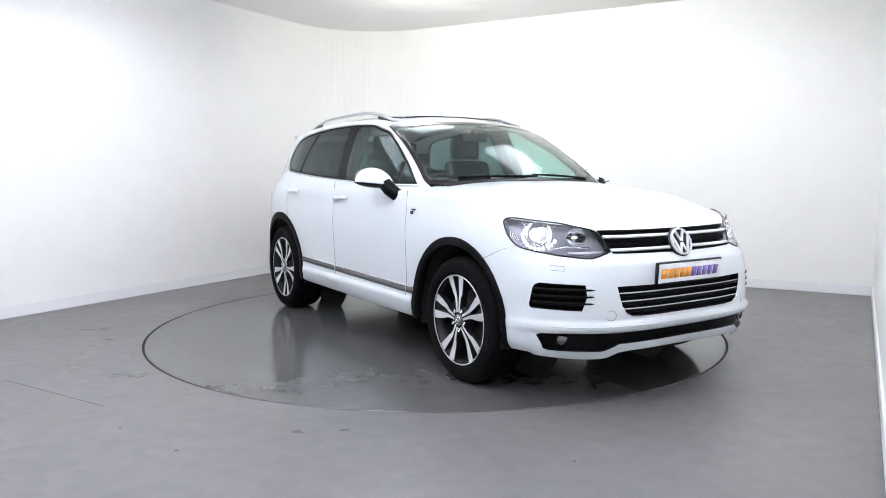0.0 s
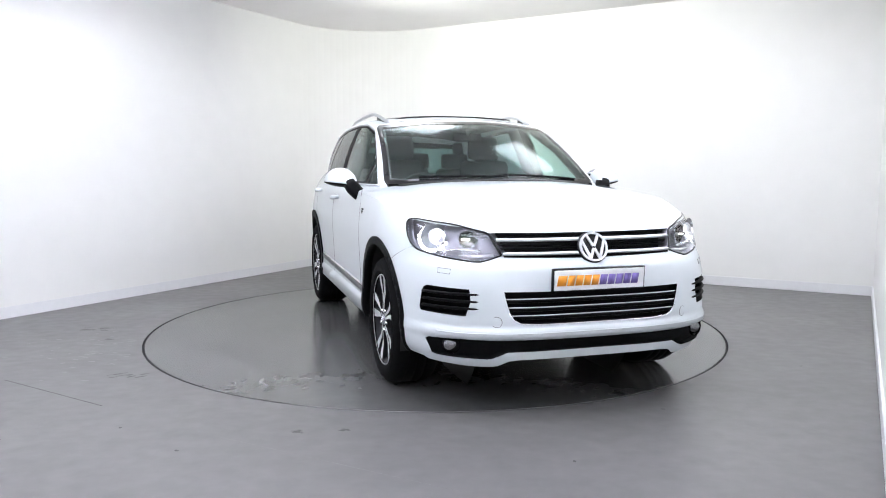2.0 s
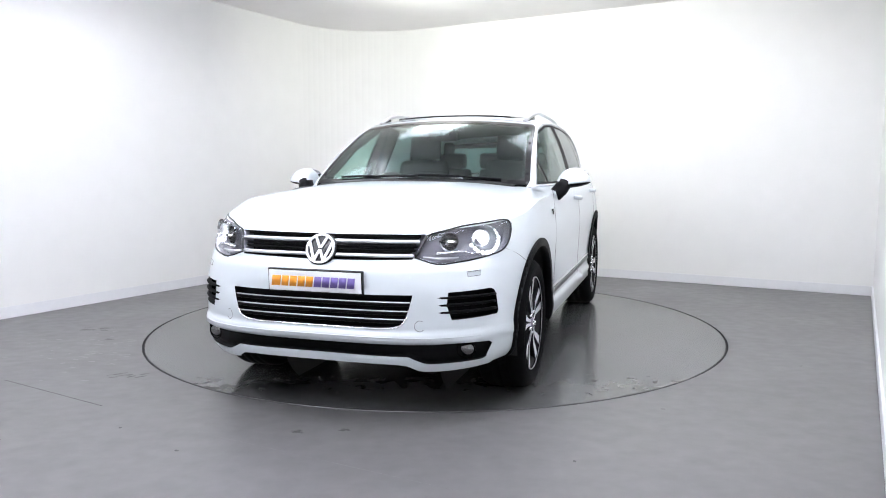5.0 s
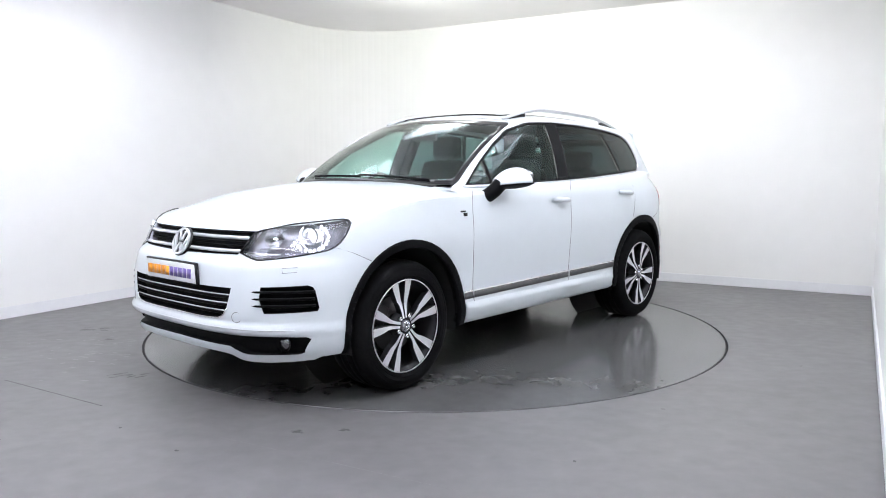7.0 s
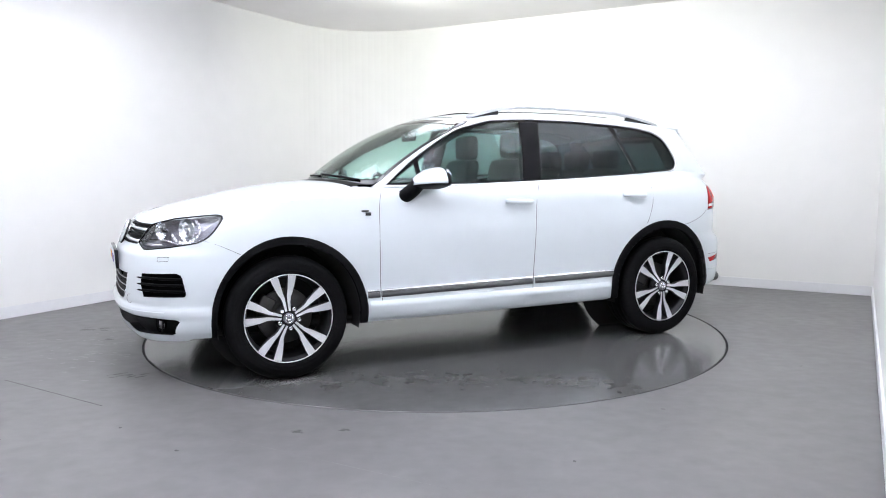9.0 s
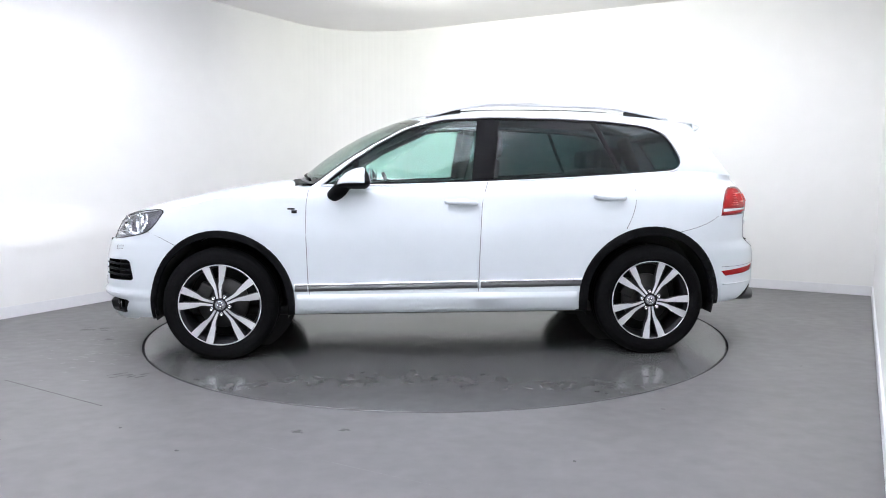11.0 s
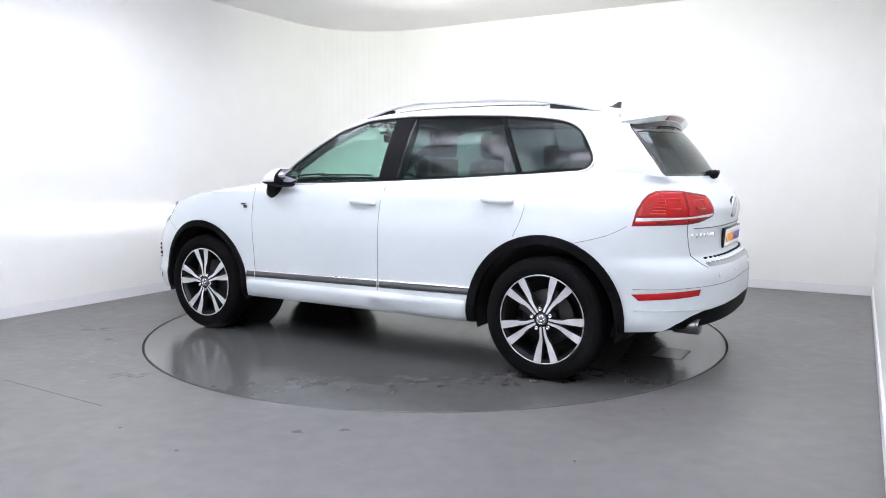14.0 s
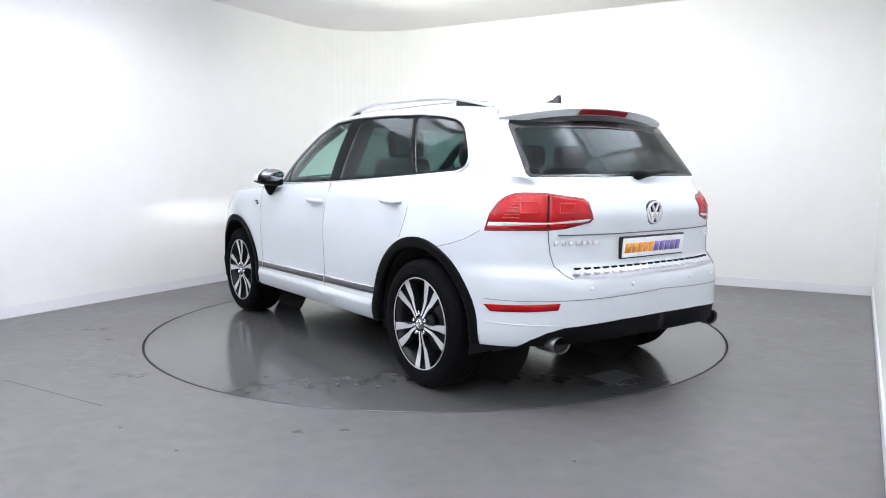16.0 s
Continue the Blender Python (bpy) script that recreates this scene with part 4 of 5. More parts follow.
def wheel(hx, hy, spin):
    """A wheel whose face looks to +y, at the car's left."""
    barrel = spun([(0.262, 0.004), (0.268, 0.0), (0.268, -0.010), (0.255, -0.018), (0.245, -0.05), (0.238, -0.12), (0.245, -0.23), (0.262, -0.25)], 72)
    w = part("wheel", barrel, RIMDARK, CAR, "two-tone alloy wheel with five double spokes")
    w.matrix_basis = Matrix.Translation((hx - PIVOT[0], hy - PIVOT[1], HUB_Z))
    tyre = spun([(0.262, -0.006), (0.275, 0.006), (0.300, 0.014), (0.330, 0.013), (0.352, 0.004), (0.366, -0.012), (0.3745, -0.035), (0.376, -0.07), (0.370, -0.074), (0.370, -0.082), (0.377, -0.086), (0.377, -0.12), (0.371, -0.124), (0.371, -0.132), (0.377, -0.136), (0.377, -0.17), (0.371, -0.174), (0.371, -0.182), (0.375, -0.186), (0.374, -0.22), (0.36, -0.25), (0.33, -0.265), (0.27, -0.25)], 96)
    part("rim_lip", spun([(0.262, 0.003), (0.2645, 0.0055), (0.269, 0.004), (0.269, -0.006)], 72), RIMFACE, w, "polished rim edge")
    part("tyre", tyre, RUBBER, w, "black low-profile tyre")
    for k in range(3):
        b = spun([(0.288 + 0.022 * k, 0.0105 + 0.002 * (k % 2)), (0.290 + 0.022 * k, 0.0145 + 0.0015 * (k % 2)), (0.292 + 0.022 * k, 0.0115 + 0.002 * (k % 2))], 72)
        part("tyre_rib", b, RUBBER, w)
    inner = spun([(0.25, -0.20), (0.2, -0.205), (0.05, -0.2), (0.001, -0.2)], 40)
    part("inner_wheel", inner, DARK, w, "dark inner wheel")
    part("brake_disc", spun([(0.06, -0.10), (0.165, -0.10), (0.168, -0.105), (0.168, -0.128), (0.06, -0.13)], 48), DISC, w, "grey steel brake disc")
    cal = box(-0.06, 0.06, -0.15, -0.078, 0.09, 0.185, 0.012)
    bmesh.ops.rotate(cal, cent=(0, 0, 0), matrix=Matrix.Rotation(radians(60), 3, "Y"), verts=cal.verts)
    part("brake_caliper", cal, DISC, w, "grey brake caliper")
    part("hub", spun([(0.080, -0.06), (0.074, -0.022), (0.055, -0.016), (0.040, -0.012), (0.001, -0.012)], 40), RIMDARK, w, "dark hub")
    for k in range(5):
        turn = Matrix.Rotation(radians(97 + 72 * k + spin), 4, "Y")
        for sd in (1, -1):
            bm = spoke(sd)
            bmesh.ops.transform(bm, matrix=turn, verts=bm.verts)
            two_tone("spoke", bm, w, RIMFACE, RIMDARK, "polished spoke")
        bolt = spun([(0.0125, -0.014), (0.0125, 0.0), (0.009, 0.004), (0.0085, -0.004), (0.001, -0.004)], 12)
        a = radians(97 + 72 * k + 36 + spin)
        bmesh.ops.transform(bolt, matrix=Matrix.Translation((0.062 * math.cos(-a), 0, 0.062 * math.sin(-a))), verts=bolt.verts)
        part("wheel_bolt", bolt, CHROME, w)
    cap = spun([(0.033, -0.014), (0.033, 0.0), (0.030, 0.003), (0.026, 0.0015), (0.001, 0.0025)], 32)
    part("hub_cap", cap, HOUSING, w, "round hub cap with a silver emblem")
    part("emblem", merge(*emblem_pieces(0.027, 0.004)), CHROME, w)
    return w


def emblem_pieces(r, d):
    """A plain ring and the bars inside it, in the x-z plane, facing +y."""
    out = [spun([(r, 0), (r, d), (r * 0.86, d), (r * 0.86, 0)], 36)]
    for x0, z0, x1, z1 in ((-0.42, 0.80, -0.03, 0.04), (0.42, 0.80, 0.03, 0.04), (-0.80, 0.42, -0.33, -0.80), (0.80, 0.42, 0.33, -0.80), (-0.33, -0.80, -0.02, -0.10), (0.33, -0.80, 0.02, -0.10)):
        v = Vector((x1 - x0, 0, z1 - z0))
        b = box(-r * 0.085, r * 0.085, 0, d, 0, v.length * r)
        ang = math.atan2(v.x, v.z)
        bmesh.ops.transform(b, matrix=Matrix.Translation((x0 * r, 0, z0 * r)) @ Matrix.Rotation(ang, 4, "Y"), verts=b.verts)
        out.append(b)
    return out


for hx, hy in WHEELS.values():
    first = wheel(hx, hy, 36 if hx > 0 else 0)
    copy_thing(first, Matrix.Translation((hx - PIVOT[0], -hy - PIVOT[1], HUB_Z)) @ Matrix.Rotation(math.pi, 4, "Z"))

# ---- badges and number plates ----
ORANGE = material("orange_print", (0.85, 0.33, 0.03), 0.4, vary=0.03)
PURPLE = material("purple_print", (0.18, 0.13, 0.40), 0.4, vary=0.03)
PLATE = material("plate_white", (0.80, 0.80, 0.82), 0.3, vary=0.01)


def emblem(name, r, m, label):
    ring, *bars = emblem_pieces(r, 0.010)
    for bm in (ring, *bars):
        bmesh.ops.transform(bm, matrix=m, verts=bm.verts)
    e = car_part(name, ring, CHROMEBAR, label=label, smooth=False)
    for bm in bars:
        car_part("emblem_bar", bm, CHROMEBAR, e, smooth=False)
    back = spun([(r * 1.08, -0.012), (r * 1.06, -0.001), (r * 0.9, 0.001), (0.001, 0.001)], 36)
    bmesh.ops.transform(back, matrix=m, verts=back.verts)
    car_part("emblem_back", back, GLOSSBLACK, e)


emblem("front_emblem", 0.079, Matrix.Translation((2.286, 0, 0.862)) @ pose(0, 0, 0, 0, 0, -90) @ pose(0, 0, 0, 22), "round chrome emblem")
emblem("rear_emblem", 0.062, Matrix.Translation((-2.343, 0, 1.028)) @ pose(0, 0, 0, 0, 0, 90), "round chrome emblem")


def plate(m):
    """A plate 0.52 by 0.11 in the x-z plane, facing +y; orange and violet bars stand for its print."""
    def put(name, bm, mat, parent=None, label=""):
        bmesh.ops.transform(bm, matrix=m, verts=bm.verts)
        return car_part(name, bm, mat, parent, label)
    p = put("number_plate", box(-0.262, 0.262, -0.022, -0.001, -0.058, 0.062, 0.006), GLOSSBLACK, label="white plate with orange and violet bars")
    put("plate_face", box(-0.254, 0.254, -0.001, 0.004, -0.050, 0.053, 0.002), PLATE, p)
    x = 0.236
    for k in range(10):
        w = 0.052 if k == 0 else 0.041
        bar = box(x - w + 0.003, x, 0.004, 0.006, -0.026, 0.026)
        bmesh.ops.transform(bar, matrix=Matrix(((1, 0, -0.16, 0), (0, 1, 0, 0), (0, 0, 1, 0), (0, 0, 0, 1))), verts=bar.verts)
        put("print_bar", bar, ORANGE if k < 5 else PURPLE, p)
        x -= w + 0.0042


plate(Matrix.Translation((2.362, 0, 0.704)) @ pose(0, 0, 0, 0, 0, -90) @ pose(0, 0, 0, -3))
plate(Matrix.Translation((-2.345, 0, 0.845)) @ pose(0, 0, 0, 0, 0, 90) @ pose(0, 0, 0, -4))
# model lettering and side badges as plain bars
for k in range(7):
    car_part("lettering_bar", moved(box(-0.004, 0.006, 0.640 - k * 0.036 - 0.031, 0.640 - k * 0.036, 0.872, 0.897, 0.002), end_x(0.625 - k * 0.036, 0.885, False)), CHROME)
for y0, w in ((-0.50, 0.05), (-0.56, 0.06)):
    car_part("lettering_bar", moved(box(-0.004, 0.008, y0 - w, y0, 0.895, 0.913, 0.002), end_x(y0 - w / 2, 0.9, False)), CHROME)
car_part("lettering_bar", moved(box(-0.004, 0.008, -0.61, -0.54, 0.872, 0.886, 0.002), end_x(0.575, 0.88, False)), CHROME)
y = side_y(0.96, 0.995)
bad = merge(box(0.945, 0.99, y - 0.002, y + 0.004, 1.002, 1.012), box(0.93, 0.965, y - 0.002, y + 0.004, 0.978, 0.998))
pair("side_badge", bad, GLOSSBLACK, "small black and chrome badge")

# ---- mirrors ----
MIRROR = material("mirror_glass", (0.30, 0.31, 0.33), 0.02, 1.0, vary=0)
cap = bmesh.new()
bmesh.ops.create_uvsphere(cap, u_segments=36, v_segments=24, radius=1.0)
base = bmesh.new()
bmesh.ops.create_uvsphere(base, u_segments=36, v_segments=24, radius=1.0)


def mirror_form(bm, cut_low, cut_high):
    for v in bm.verts:
        x, y, z = v.co
        flat = math.hypot(x, y)
        if flat > 1e-6:
            k = max(abs(x), abs(y)) / flat
            x, y = x / k ** 0.6, y / k ** 0.6
        z2 = max(min(z, cut_high), cut_low)
        taper = 1.0 - 0.22 * (y + 1) / 2
        xx = (x * (0.185 - 0.045 * (y + 1) / 2) if x > 0 else x * 0.045) * (1 - 0.2 * max(z, 0))
        v.co = (0.515 + xx - 0.03 * (y + 1) / 2, 1.024 + y * 0.110, 1.166 + 0.012 * y + (z2 * 0.122 * taper if z2 > 0 else z2 * 0.030 * taper))
    bmesh.ops.remove_doubles(bm, verts=bm.verts, dist=1e-4)
    return bm


cap = mirror_form(cap, 0.0, 1.0)
bezel = dup(cap)
bmesh.ops.delete(cap, geom=[f for f in cap.faces if f.calc_center_median().x < 0.485], context="FACES")
bmesh.ops.delete(bezel, geom=[f for f in bezel.faces if f.calc_center_median().x >= 0.485], context="FACES")
ml = pair("mirror", cap, PAINT, "white door mirror on a black foot")
pair("mirror_bezel", bezel, BLACK, "black mirror bezel", parents=ml)
pair("mirror_underside", mirror_form(base, -1.0, 0.02), BLACK, "black mirror underside", parents=ml)
foot = tube([(0.70, 0.89, 1.085), (0.685, 0.925, 1.095), (0.65, 0.955, 1.13), (0.62, 0.975, 1.17)], [0.050, 0.055, 0.056, 0.056], 12, 0.85)
pair("mirror_foot", foot, BLACK, "black mirror foot", parents=ml)
glassm = bmesh.new()
bmesh.ops.create_circle(glassm, cap_ends=True, segments=28, radius=1.0, matrix=Matrix.Translation((0.448, 1.026, 1.220)) @ pose(0, 0, 0, 0, -90, -4) @ Matrix.Diagonal((0.047, 0.092, 1, 1)))
pair("mirror_glass", thick(glassm, 0.003), MIRROR, parents=ml)

# ---- roof: rails, glass roof, aerial, spoiler ----
rail_x = np.linspace(0.07, -1.66, 30)


def rail_z(x):
    k = (0.07 - x) / 1.73
    ze = float(ROOF_EDGE(min(x, 0.06)))
    return ze + 0.020 + 0.046 * min(1, 4.2 * k, 4.2 * (1 - k)) ** 0.8


RAILGREY = material("rail_aluminium", (0.50, 0.50, 0.52), 0.32, 0.7, vary=0.05)
rl = pair("roof_rail", tube([(x, float(ROOF_Y(min(x, 0.06))) - 0.09, rail_z(x)) for x in rail_x], 0.0155, 10, 0.85), RAILGREY, "silver roof rail")
for x0, x1 in ((0.04, -0.17), (-1.34, -1.64)):
    rows = []
    for x in np.linspace(x0, x1, 8):
        yy = float(ROOF_Y(min(x, 0.06))) - 0.09
        rows.append([(x, yy + 0.010, rail_z(x) - 0.006), (x, yy + 0.014, rail_z(x) - 0.075), (x, yy - 0.014, rail_z(x) - 0.075), (x, yy - 0.010, rail_z(x) - 0.006), (x, yy + 0.010, rail_z(x) - 0.006)])
    pair("rail_foot", grid(rows), GLOSSBLACK, "black rail foot", parents=rl)


def roof_z(x, y):
    xe = min(max(x, TOP_REAR), TOP_FRONT)
    q = min(abs(y) / float(ROOF_Y(xe)), 1)
    zm = float(ROOF_MID(x))
    return zm + (float(ROOF_EDGE(xe)) - zm) * q ** 2.4


rows = [[(x, y, roof_z(x, y) + 0.003) for y in np.linspace(-0.48, 0.48, 21)] for x in np.linspace(-0.05, -1.25, 24)]
b = grid(rows)
bmesh.ops.recalc_face_normals(b, faces=b.faces)
if sum(f.normal.z for f in b.faces) < 0:
    bmesh.ops.reverse_faces(b, faces=b.faces)
sr = car_part("glass_roof", thick(b, 0.02), GLOSSBLACK, label="black glass panorama roof")
car_part("wind_deflector", tube([(-0.06 - 0.05 * (1 - (y / 0.46) ** 2) + 0.05, y, roof_z(-0.05, y) + 0.006) for y in np.linspace(-0.46, 0.46, 15)], 0.004, 6), BLACK, sr)
fin = quads([(-1.46, 0.02, 1.673), (-1.46, -0.02, 1.673), (-1.60, 0.018, 1.655), (-1.60, -0.018, 1.655), (-1.59, 0.004, 1.717), (-1.59, -0.004, 1.717), (-1.545, 0.007, 1.692), (-1.545, -0.007, 1.692), (-1.607, 0.004, 1.715), (-1.607, -0.004, 1.715)],
            [(0, 1, 3, 2), (0, 6, 7, 1), (6, 4, 5, 7), (4, 8, 9, 5), (8, 2, 3, 9), (0, 2, 6), (6, 2, 8), (6, 8, 4), (1, 7, 3), (7, 9, 3), (7, 5, 9)])
bmesh.ops.recalc_face_normals(fin, faces=fin.faces)
car_part("aerial", fin, GLOSSBLACK, label="black shark-fin aerial", smooth=False)
# spoiler over the rear window
rows, lamp_rows, under_rows = [], [], []
for q in np.linspace(-1, 1, 49):
    k = 1 - abs(q) ** 6
    y = 0.672 * q
    x0, z0 = TOP_REAR - 0.07 * (1 - q * q) + 0.03, float(ROOF_EDGE(TOP_REAR)) + 0.04 * (1 - q * q) + 0.006
    xt, zt = x0 - 0.06 - 0.085 * k, z0 - 0.010 - 0.026 * q * q
    rows.append([(x0, y, z0), (x0 - 0.04, y, z0 + 0.005), (xt + 0.02, y, zt + 0.007), (xt + 0.004, y, zt + 0.002), (xt, y, zt - 0.004), (xt + 0.035, y * 0.985, zt - 0.040), (x0 - 0.01, y * 0.98, zt - 0.050)])
    if abs(y) < 0.205:
        lamp_rows.append([(xt - 0.001 + 0.035 * v, y, zt - 0.006 - 0.036 * v) for v in (0.12, 0.5, 0.80)])
    if abs(y) < 0.655:
        under_rows.append([(xt + 0.034, y * 0.985, zt - 0.041), (xt + 0.030, y * 0.985, zt - 0.072 + 0.02 * q ** 4), (x0 - 0.01, y * 0.98, zt - 0.085 + 0.02 * q ** 4)])
b = grid(rows)
bmesh.ops.holes_fill(b, edges=[e for e in b.edges if e.is_boundary], sides=0)
bmesh.ops.recalc_face_normals(b, faces=b.faces)
sp = car_part("spoiler", b, PAINT, label="white roof spoiler", smooth=False)
b = grid(lamp_rows)
bmesh.ops.recalc_face_normals(b, faces=b.faces)
if sum(f.normal.x for f in b.faces) > 0:
    bmesh.ops.reverse_faces(b, faces=b.faces)
car_part("brake_light", thick(b, 0.006, 0.004), RED_DARK, sp, "dark red high brake light", smooth=False)
b = grid(under_rows)
bmesh.ops.recalc_face_normals(b, faces=b.faces)
car_part("spoiler_underside", b, GLOSSBLACK, sp, "gloss black panel under the spoiler", smooth=False)
car_part("wiper", merge(tube([(-2.175, -0.02, 1.225), (-2.225, -0.02, 1.232), (-2.22, -0.08, 1.236), (-2.20, -0.25, 1.248), (-2.175, -0.40, 1.246)], [0.03, 0.028, 0.02, 0.011, 0.006], 8)), BLACK, label="black rear wiper")

# ---- cowl, front wipers ----
def cowl_row(dx, dz):
    return [(GLASS_FRONT + 0.17 * (1 - (y / 0.8) ** 2) + dx, y, float(BELT(GLASS_FRONT)) + 0.035 * (1 - (y / 0.8) ** 2) + dz) for y in np.linspace(-0.70, 0.70, 31)]


b = grid([cowl_row(-0.03, 0.012), cowl_row(0.03, 0.010), cowl_row(0.10, -0.006), cowl_row(0.13, -0.05)])
bmesh.ops.recalc_face_normals(b, faces=b.faces)
cw = car_part("cowl", b, BLACK, label="black plastic cowl below the windscreen")
for y0, y1 in ((0.60, 0.02), (0.05, -0.55)):
    pts = [(GLASS_FRONT + 0.17 * (1 - (y / 0.8) ** 2) - 0.035 - 0.02 * k, y, float(BELT(GLASS_FRONT)) + 0.035 * (1 - (y / 0.8) ** 2) + 0.035 + 0.012 * k) for k, y in zip(np.linspace(0, 1, 12), np.linspace(y0, y1, 12))]
    car_part("wiper", tube(pts, 0.008, 6), BLACK, cw, "black windscreen wiper")

# ---- body lines, sensors, washers ----
side_line([(1.93, 0.86), (1.85, 0.835), (1.72, 0.772)])
car_part("bumper_crease", nose_bar(0.4425, 0.80, 0.0, 0.003), PAINT)
side_line([(-1.62, 0.835), (-1.75, 0.865), (-1.86, 0.90), (-1.93, 0.944)])
for sgn in (1, -1):
    gate = [(y, z) for y, z in ((0.665, 0.955), (0.662, 0.90), (0.655, 0.83), (0.64, 0.77), (0.615, 0.725), (0.59, 0.705))]
    car_part("panel_gap", tube([(end_x(y, z, False) - 0.0005, sgn * y, z) for y, z in gate], 0.0024, 6), DARKLINE)
run = [(*plan(u, 0.59 + 0.03 * max(0, u - 2.45) / 0.55), 0.59 + 0.03 * max(0, u - 2.45) / 0.55) for u in np.linspace(2.365, 3, 40)]
car_part("bumper_line", tube([*run, *[(x, -y, z) for x, y, z in run[::-1][1:]]], 0.0016, 6), DARKLINE)
run = [(*plan(u, 0.468), 0.468) for u in np.linspace(2.37, 2.62, 24)]
pair("bumper_crease", tube(run, 0.004, 6), PAINT)
# dark bar for the shade along the top of the plate's recess
car_part("gate_shade_line", tube([(end_x(abs(y), 0.925, False) - 0.002, y, 0.925) for y in np.linspace(-0.62, 0.62, 31)], 0.004, 6, 0.7), DARKLINE)
rows = [[(end_x(y, 0.77, False) + 0.01, y, 0.752), (end_x(y, 0.762, False) - 0.002, y, 0.748), (end_x(y, 0.72, False) + 0.006, y, 0.722), (end_x(y, 0.70, False) + 0.0, y, 0.706)] for y in np.linspace(-0.58, 0.58, 21)]
b = grid(rows)
bmesh.ops.recalc_face_normals(b, faces=b.faces)
SILLGREY = material("sill_aluminium", (0.33, 0.33, 0.35), 0.35, 0.35, vary=0.08, scale=40)
st = car_part("loading_sill", moved(b, 0, 0, 0.004), SILLGREY, label="brushed metal loading sill with black slots")
for y in np.linspace(-0.53, 0.53, 20):
    car_part("slot", moved(box(-0.018, 0.016, y - 0.020, y + 0.020, -0.004, 0.006, 0.002), end_x(y, 0.762, False) + 0.002, 0, 0.752), BLACK, st)
    car_part("rib", moved(box(-0.014, 0.010, y + 0.010, y + 0.040, -0.006, 0.004, 0.002), end_x(y, 0.73, False) + 0.008, 0, 0.733), SATIN, st)
for y, z in ((0.50, 0.655), (0.24, 0.665)):
    for sgn in (1, -1):
        b = bmesh.new()
        bmesh.ops.create_cone(b, cap_ends=True, segments=16, radius1=0.012, radius2=0.011, depth=0.004, matrix=Matrix.Translation((end_x(y, z, False) - 0.001, sgn * y, z)) @ pose(0, 0, 0, 0, 90, 0))
        car_part("parking_sensor", b, PLATE)
for s in (-0.965,):
    loop = [corner_point(s + dx, 0.745 + dz, 0.001) for dx, dz in ((-0.04, -0.012), (0.035, -0.008), (0.035, 0.016), (-0.04, 0.012), (-0.04, -0.012))]
    pair("washer_cover", tube(loop, 0.0012, 5), DARKLINE)
for sgn in (1, -1):
    b = spun([(0.028, 0.0), (0.0268, 0.0015), (0.0255, 0.0)], 24)
    bmesh.ops.transform(b, matrix=Matrix.Translation((end_x(0.535, 0.50) + 0.001, sgn * 0.535, 0.50)) @ pose(0, 0, 0, 0, 0, -90 + sgn * 28), verts=b.verts)
    car_part("tow_cover", b, DARKLINE)

# ---- underside and cabin ----
under = box(-1.92, 2.05, -0.78, 0.78, 0.27, 0.34, 0.03)
car_part("underbody", under, DARK, label="dark underbody")
CLOTH = material("dark_upholstery", (0.013, 0.014, 0.0145), 0.85, vary=0.1, scale=30, bump=0.2, bump_scale=200)
LINING = material("dark_lining", (0.02, 0.02, 0.021), 0.85, vary=0.08)
tub = grid([[(x, -yy, float(BELT(x)) - 0.02), (x, -yy + 0.06, 0.85), (x, -yy + 0.08, 0.42), (x, 0, 0.42), (x, yy - 0.08, 0.42), (x, yy - 0.06, 0.85), (x, yy, float(BELT(x)) - 0.02)] for x, yy in [(x, float(BELT_Y(min(max(x, -2.15), 0.84))) - 0.05) for x in np.linspace(0.80, -2.02, 24)]])
car_part("cabin_tub", tub, LINING, label="dark cabin trim")
back = grid([[(-2.01, y, z) for y in np.linspace(-0.64, 0.64, 3)] for z in (0.42, 0.8, 1.19)])
car_part("tailgate_trim", back, LINING)
rows = [[(x, y, roof_z(x, y) - 0.035) for y in np.linspace(-0.62, 0.62, 15)] for x in np.linspace(0.06, -1.78, 20)]
car_part("headliner", grid(rows), material("grey_headliner", (0.10, 0.10, 0.098), 0.85, vary=0.05), label="grey headliner")
dash = grid([[(0.90, y, 1.165), (0.72, y, 1.17), (0.52, y, 1.135), (0.44, y, 1.06), (0.47, y, 0.9), (0.5, y, 0.6)] for y in np.linspace(-0.76, 0.76, 13)])
bmesh.ops.recalc_face_normals(dash, faces=dash.faces)
dsh = car_part("dashboard", dash, CLOTH, label="dark grey dashboard")
ringpts = [Vector((0.30 + 0.08 * math.sin(a), -0.38 + 0.185 * math.cos(a), 1.06 + 0.168 * math.sin(a))) for a in np.linspace(0, 2 * math.pi, 33)]
sw = car_part("steering_wheel", merge(tube(ringpts, 0.016, 8), box(0.27, 0.36, -0.44, -0.32, 1.01, 1.11, 0.02), tube([(0.3, -0.54, 1.06), (0.32, -0.38, 1.06), (0.3, -0.22, 1.06)], 0.016, 8), tube([(0.32, -0.38, 1.04), (0.55, -0.38, 0.98)], 0.04, 8)), CLOTH, label="black steering wheel on the right")


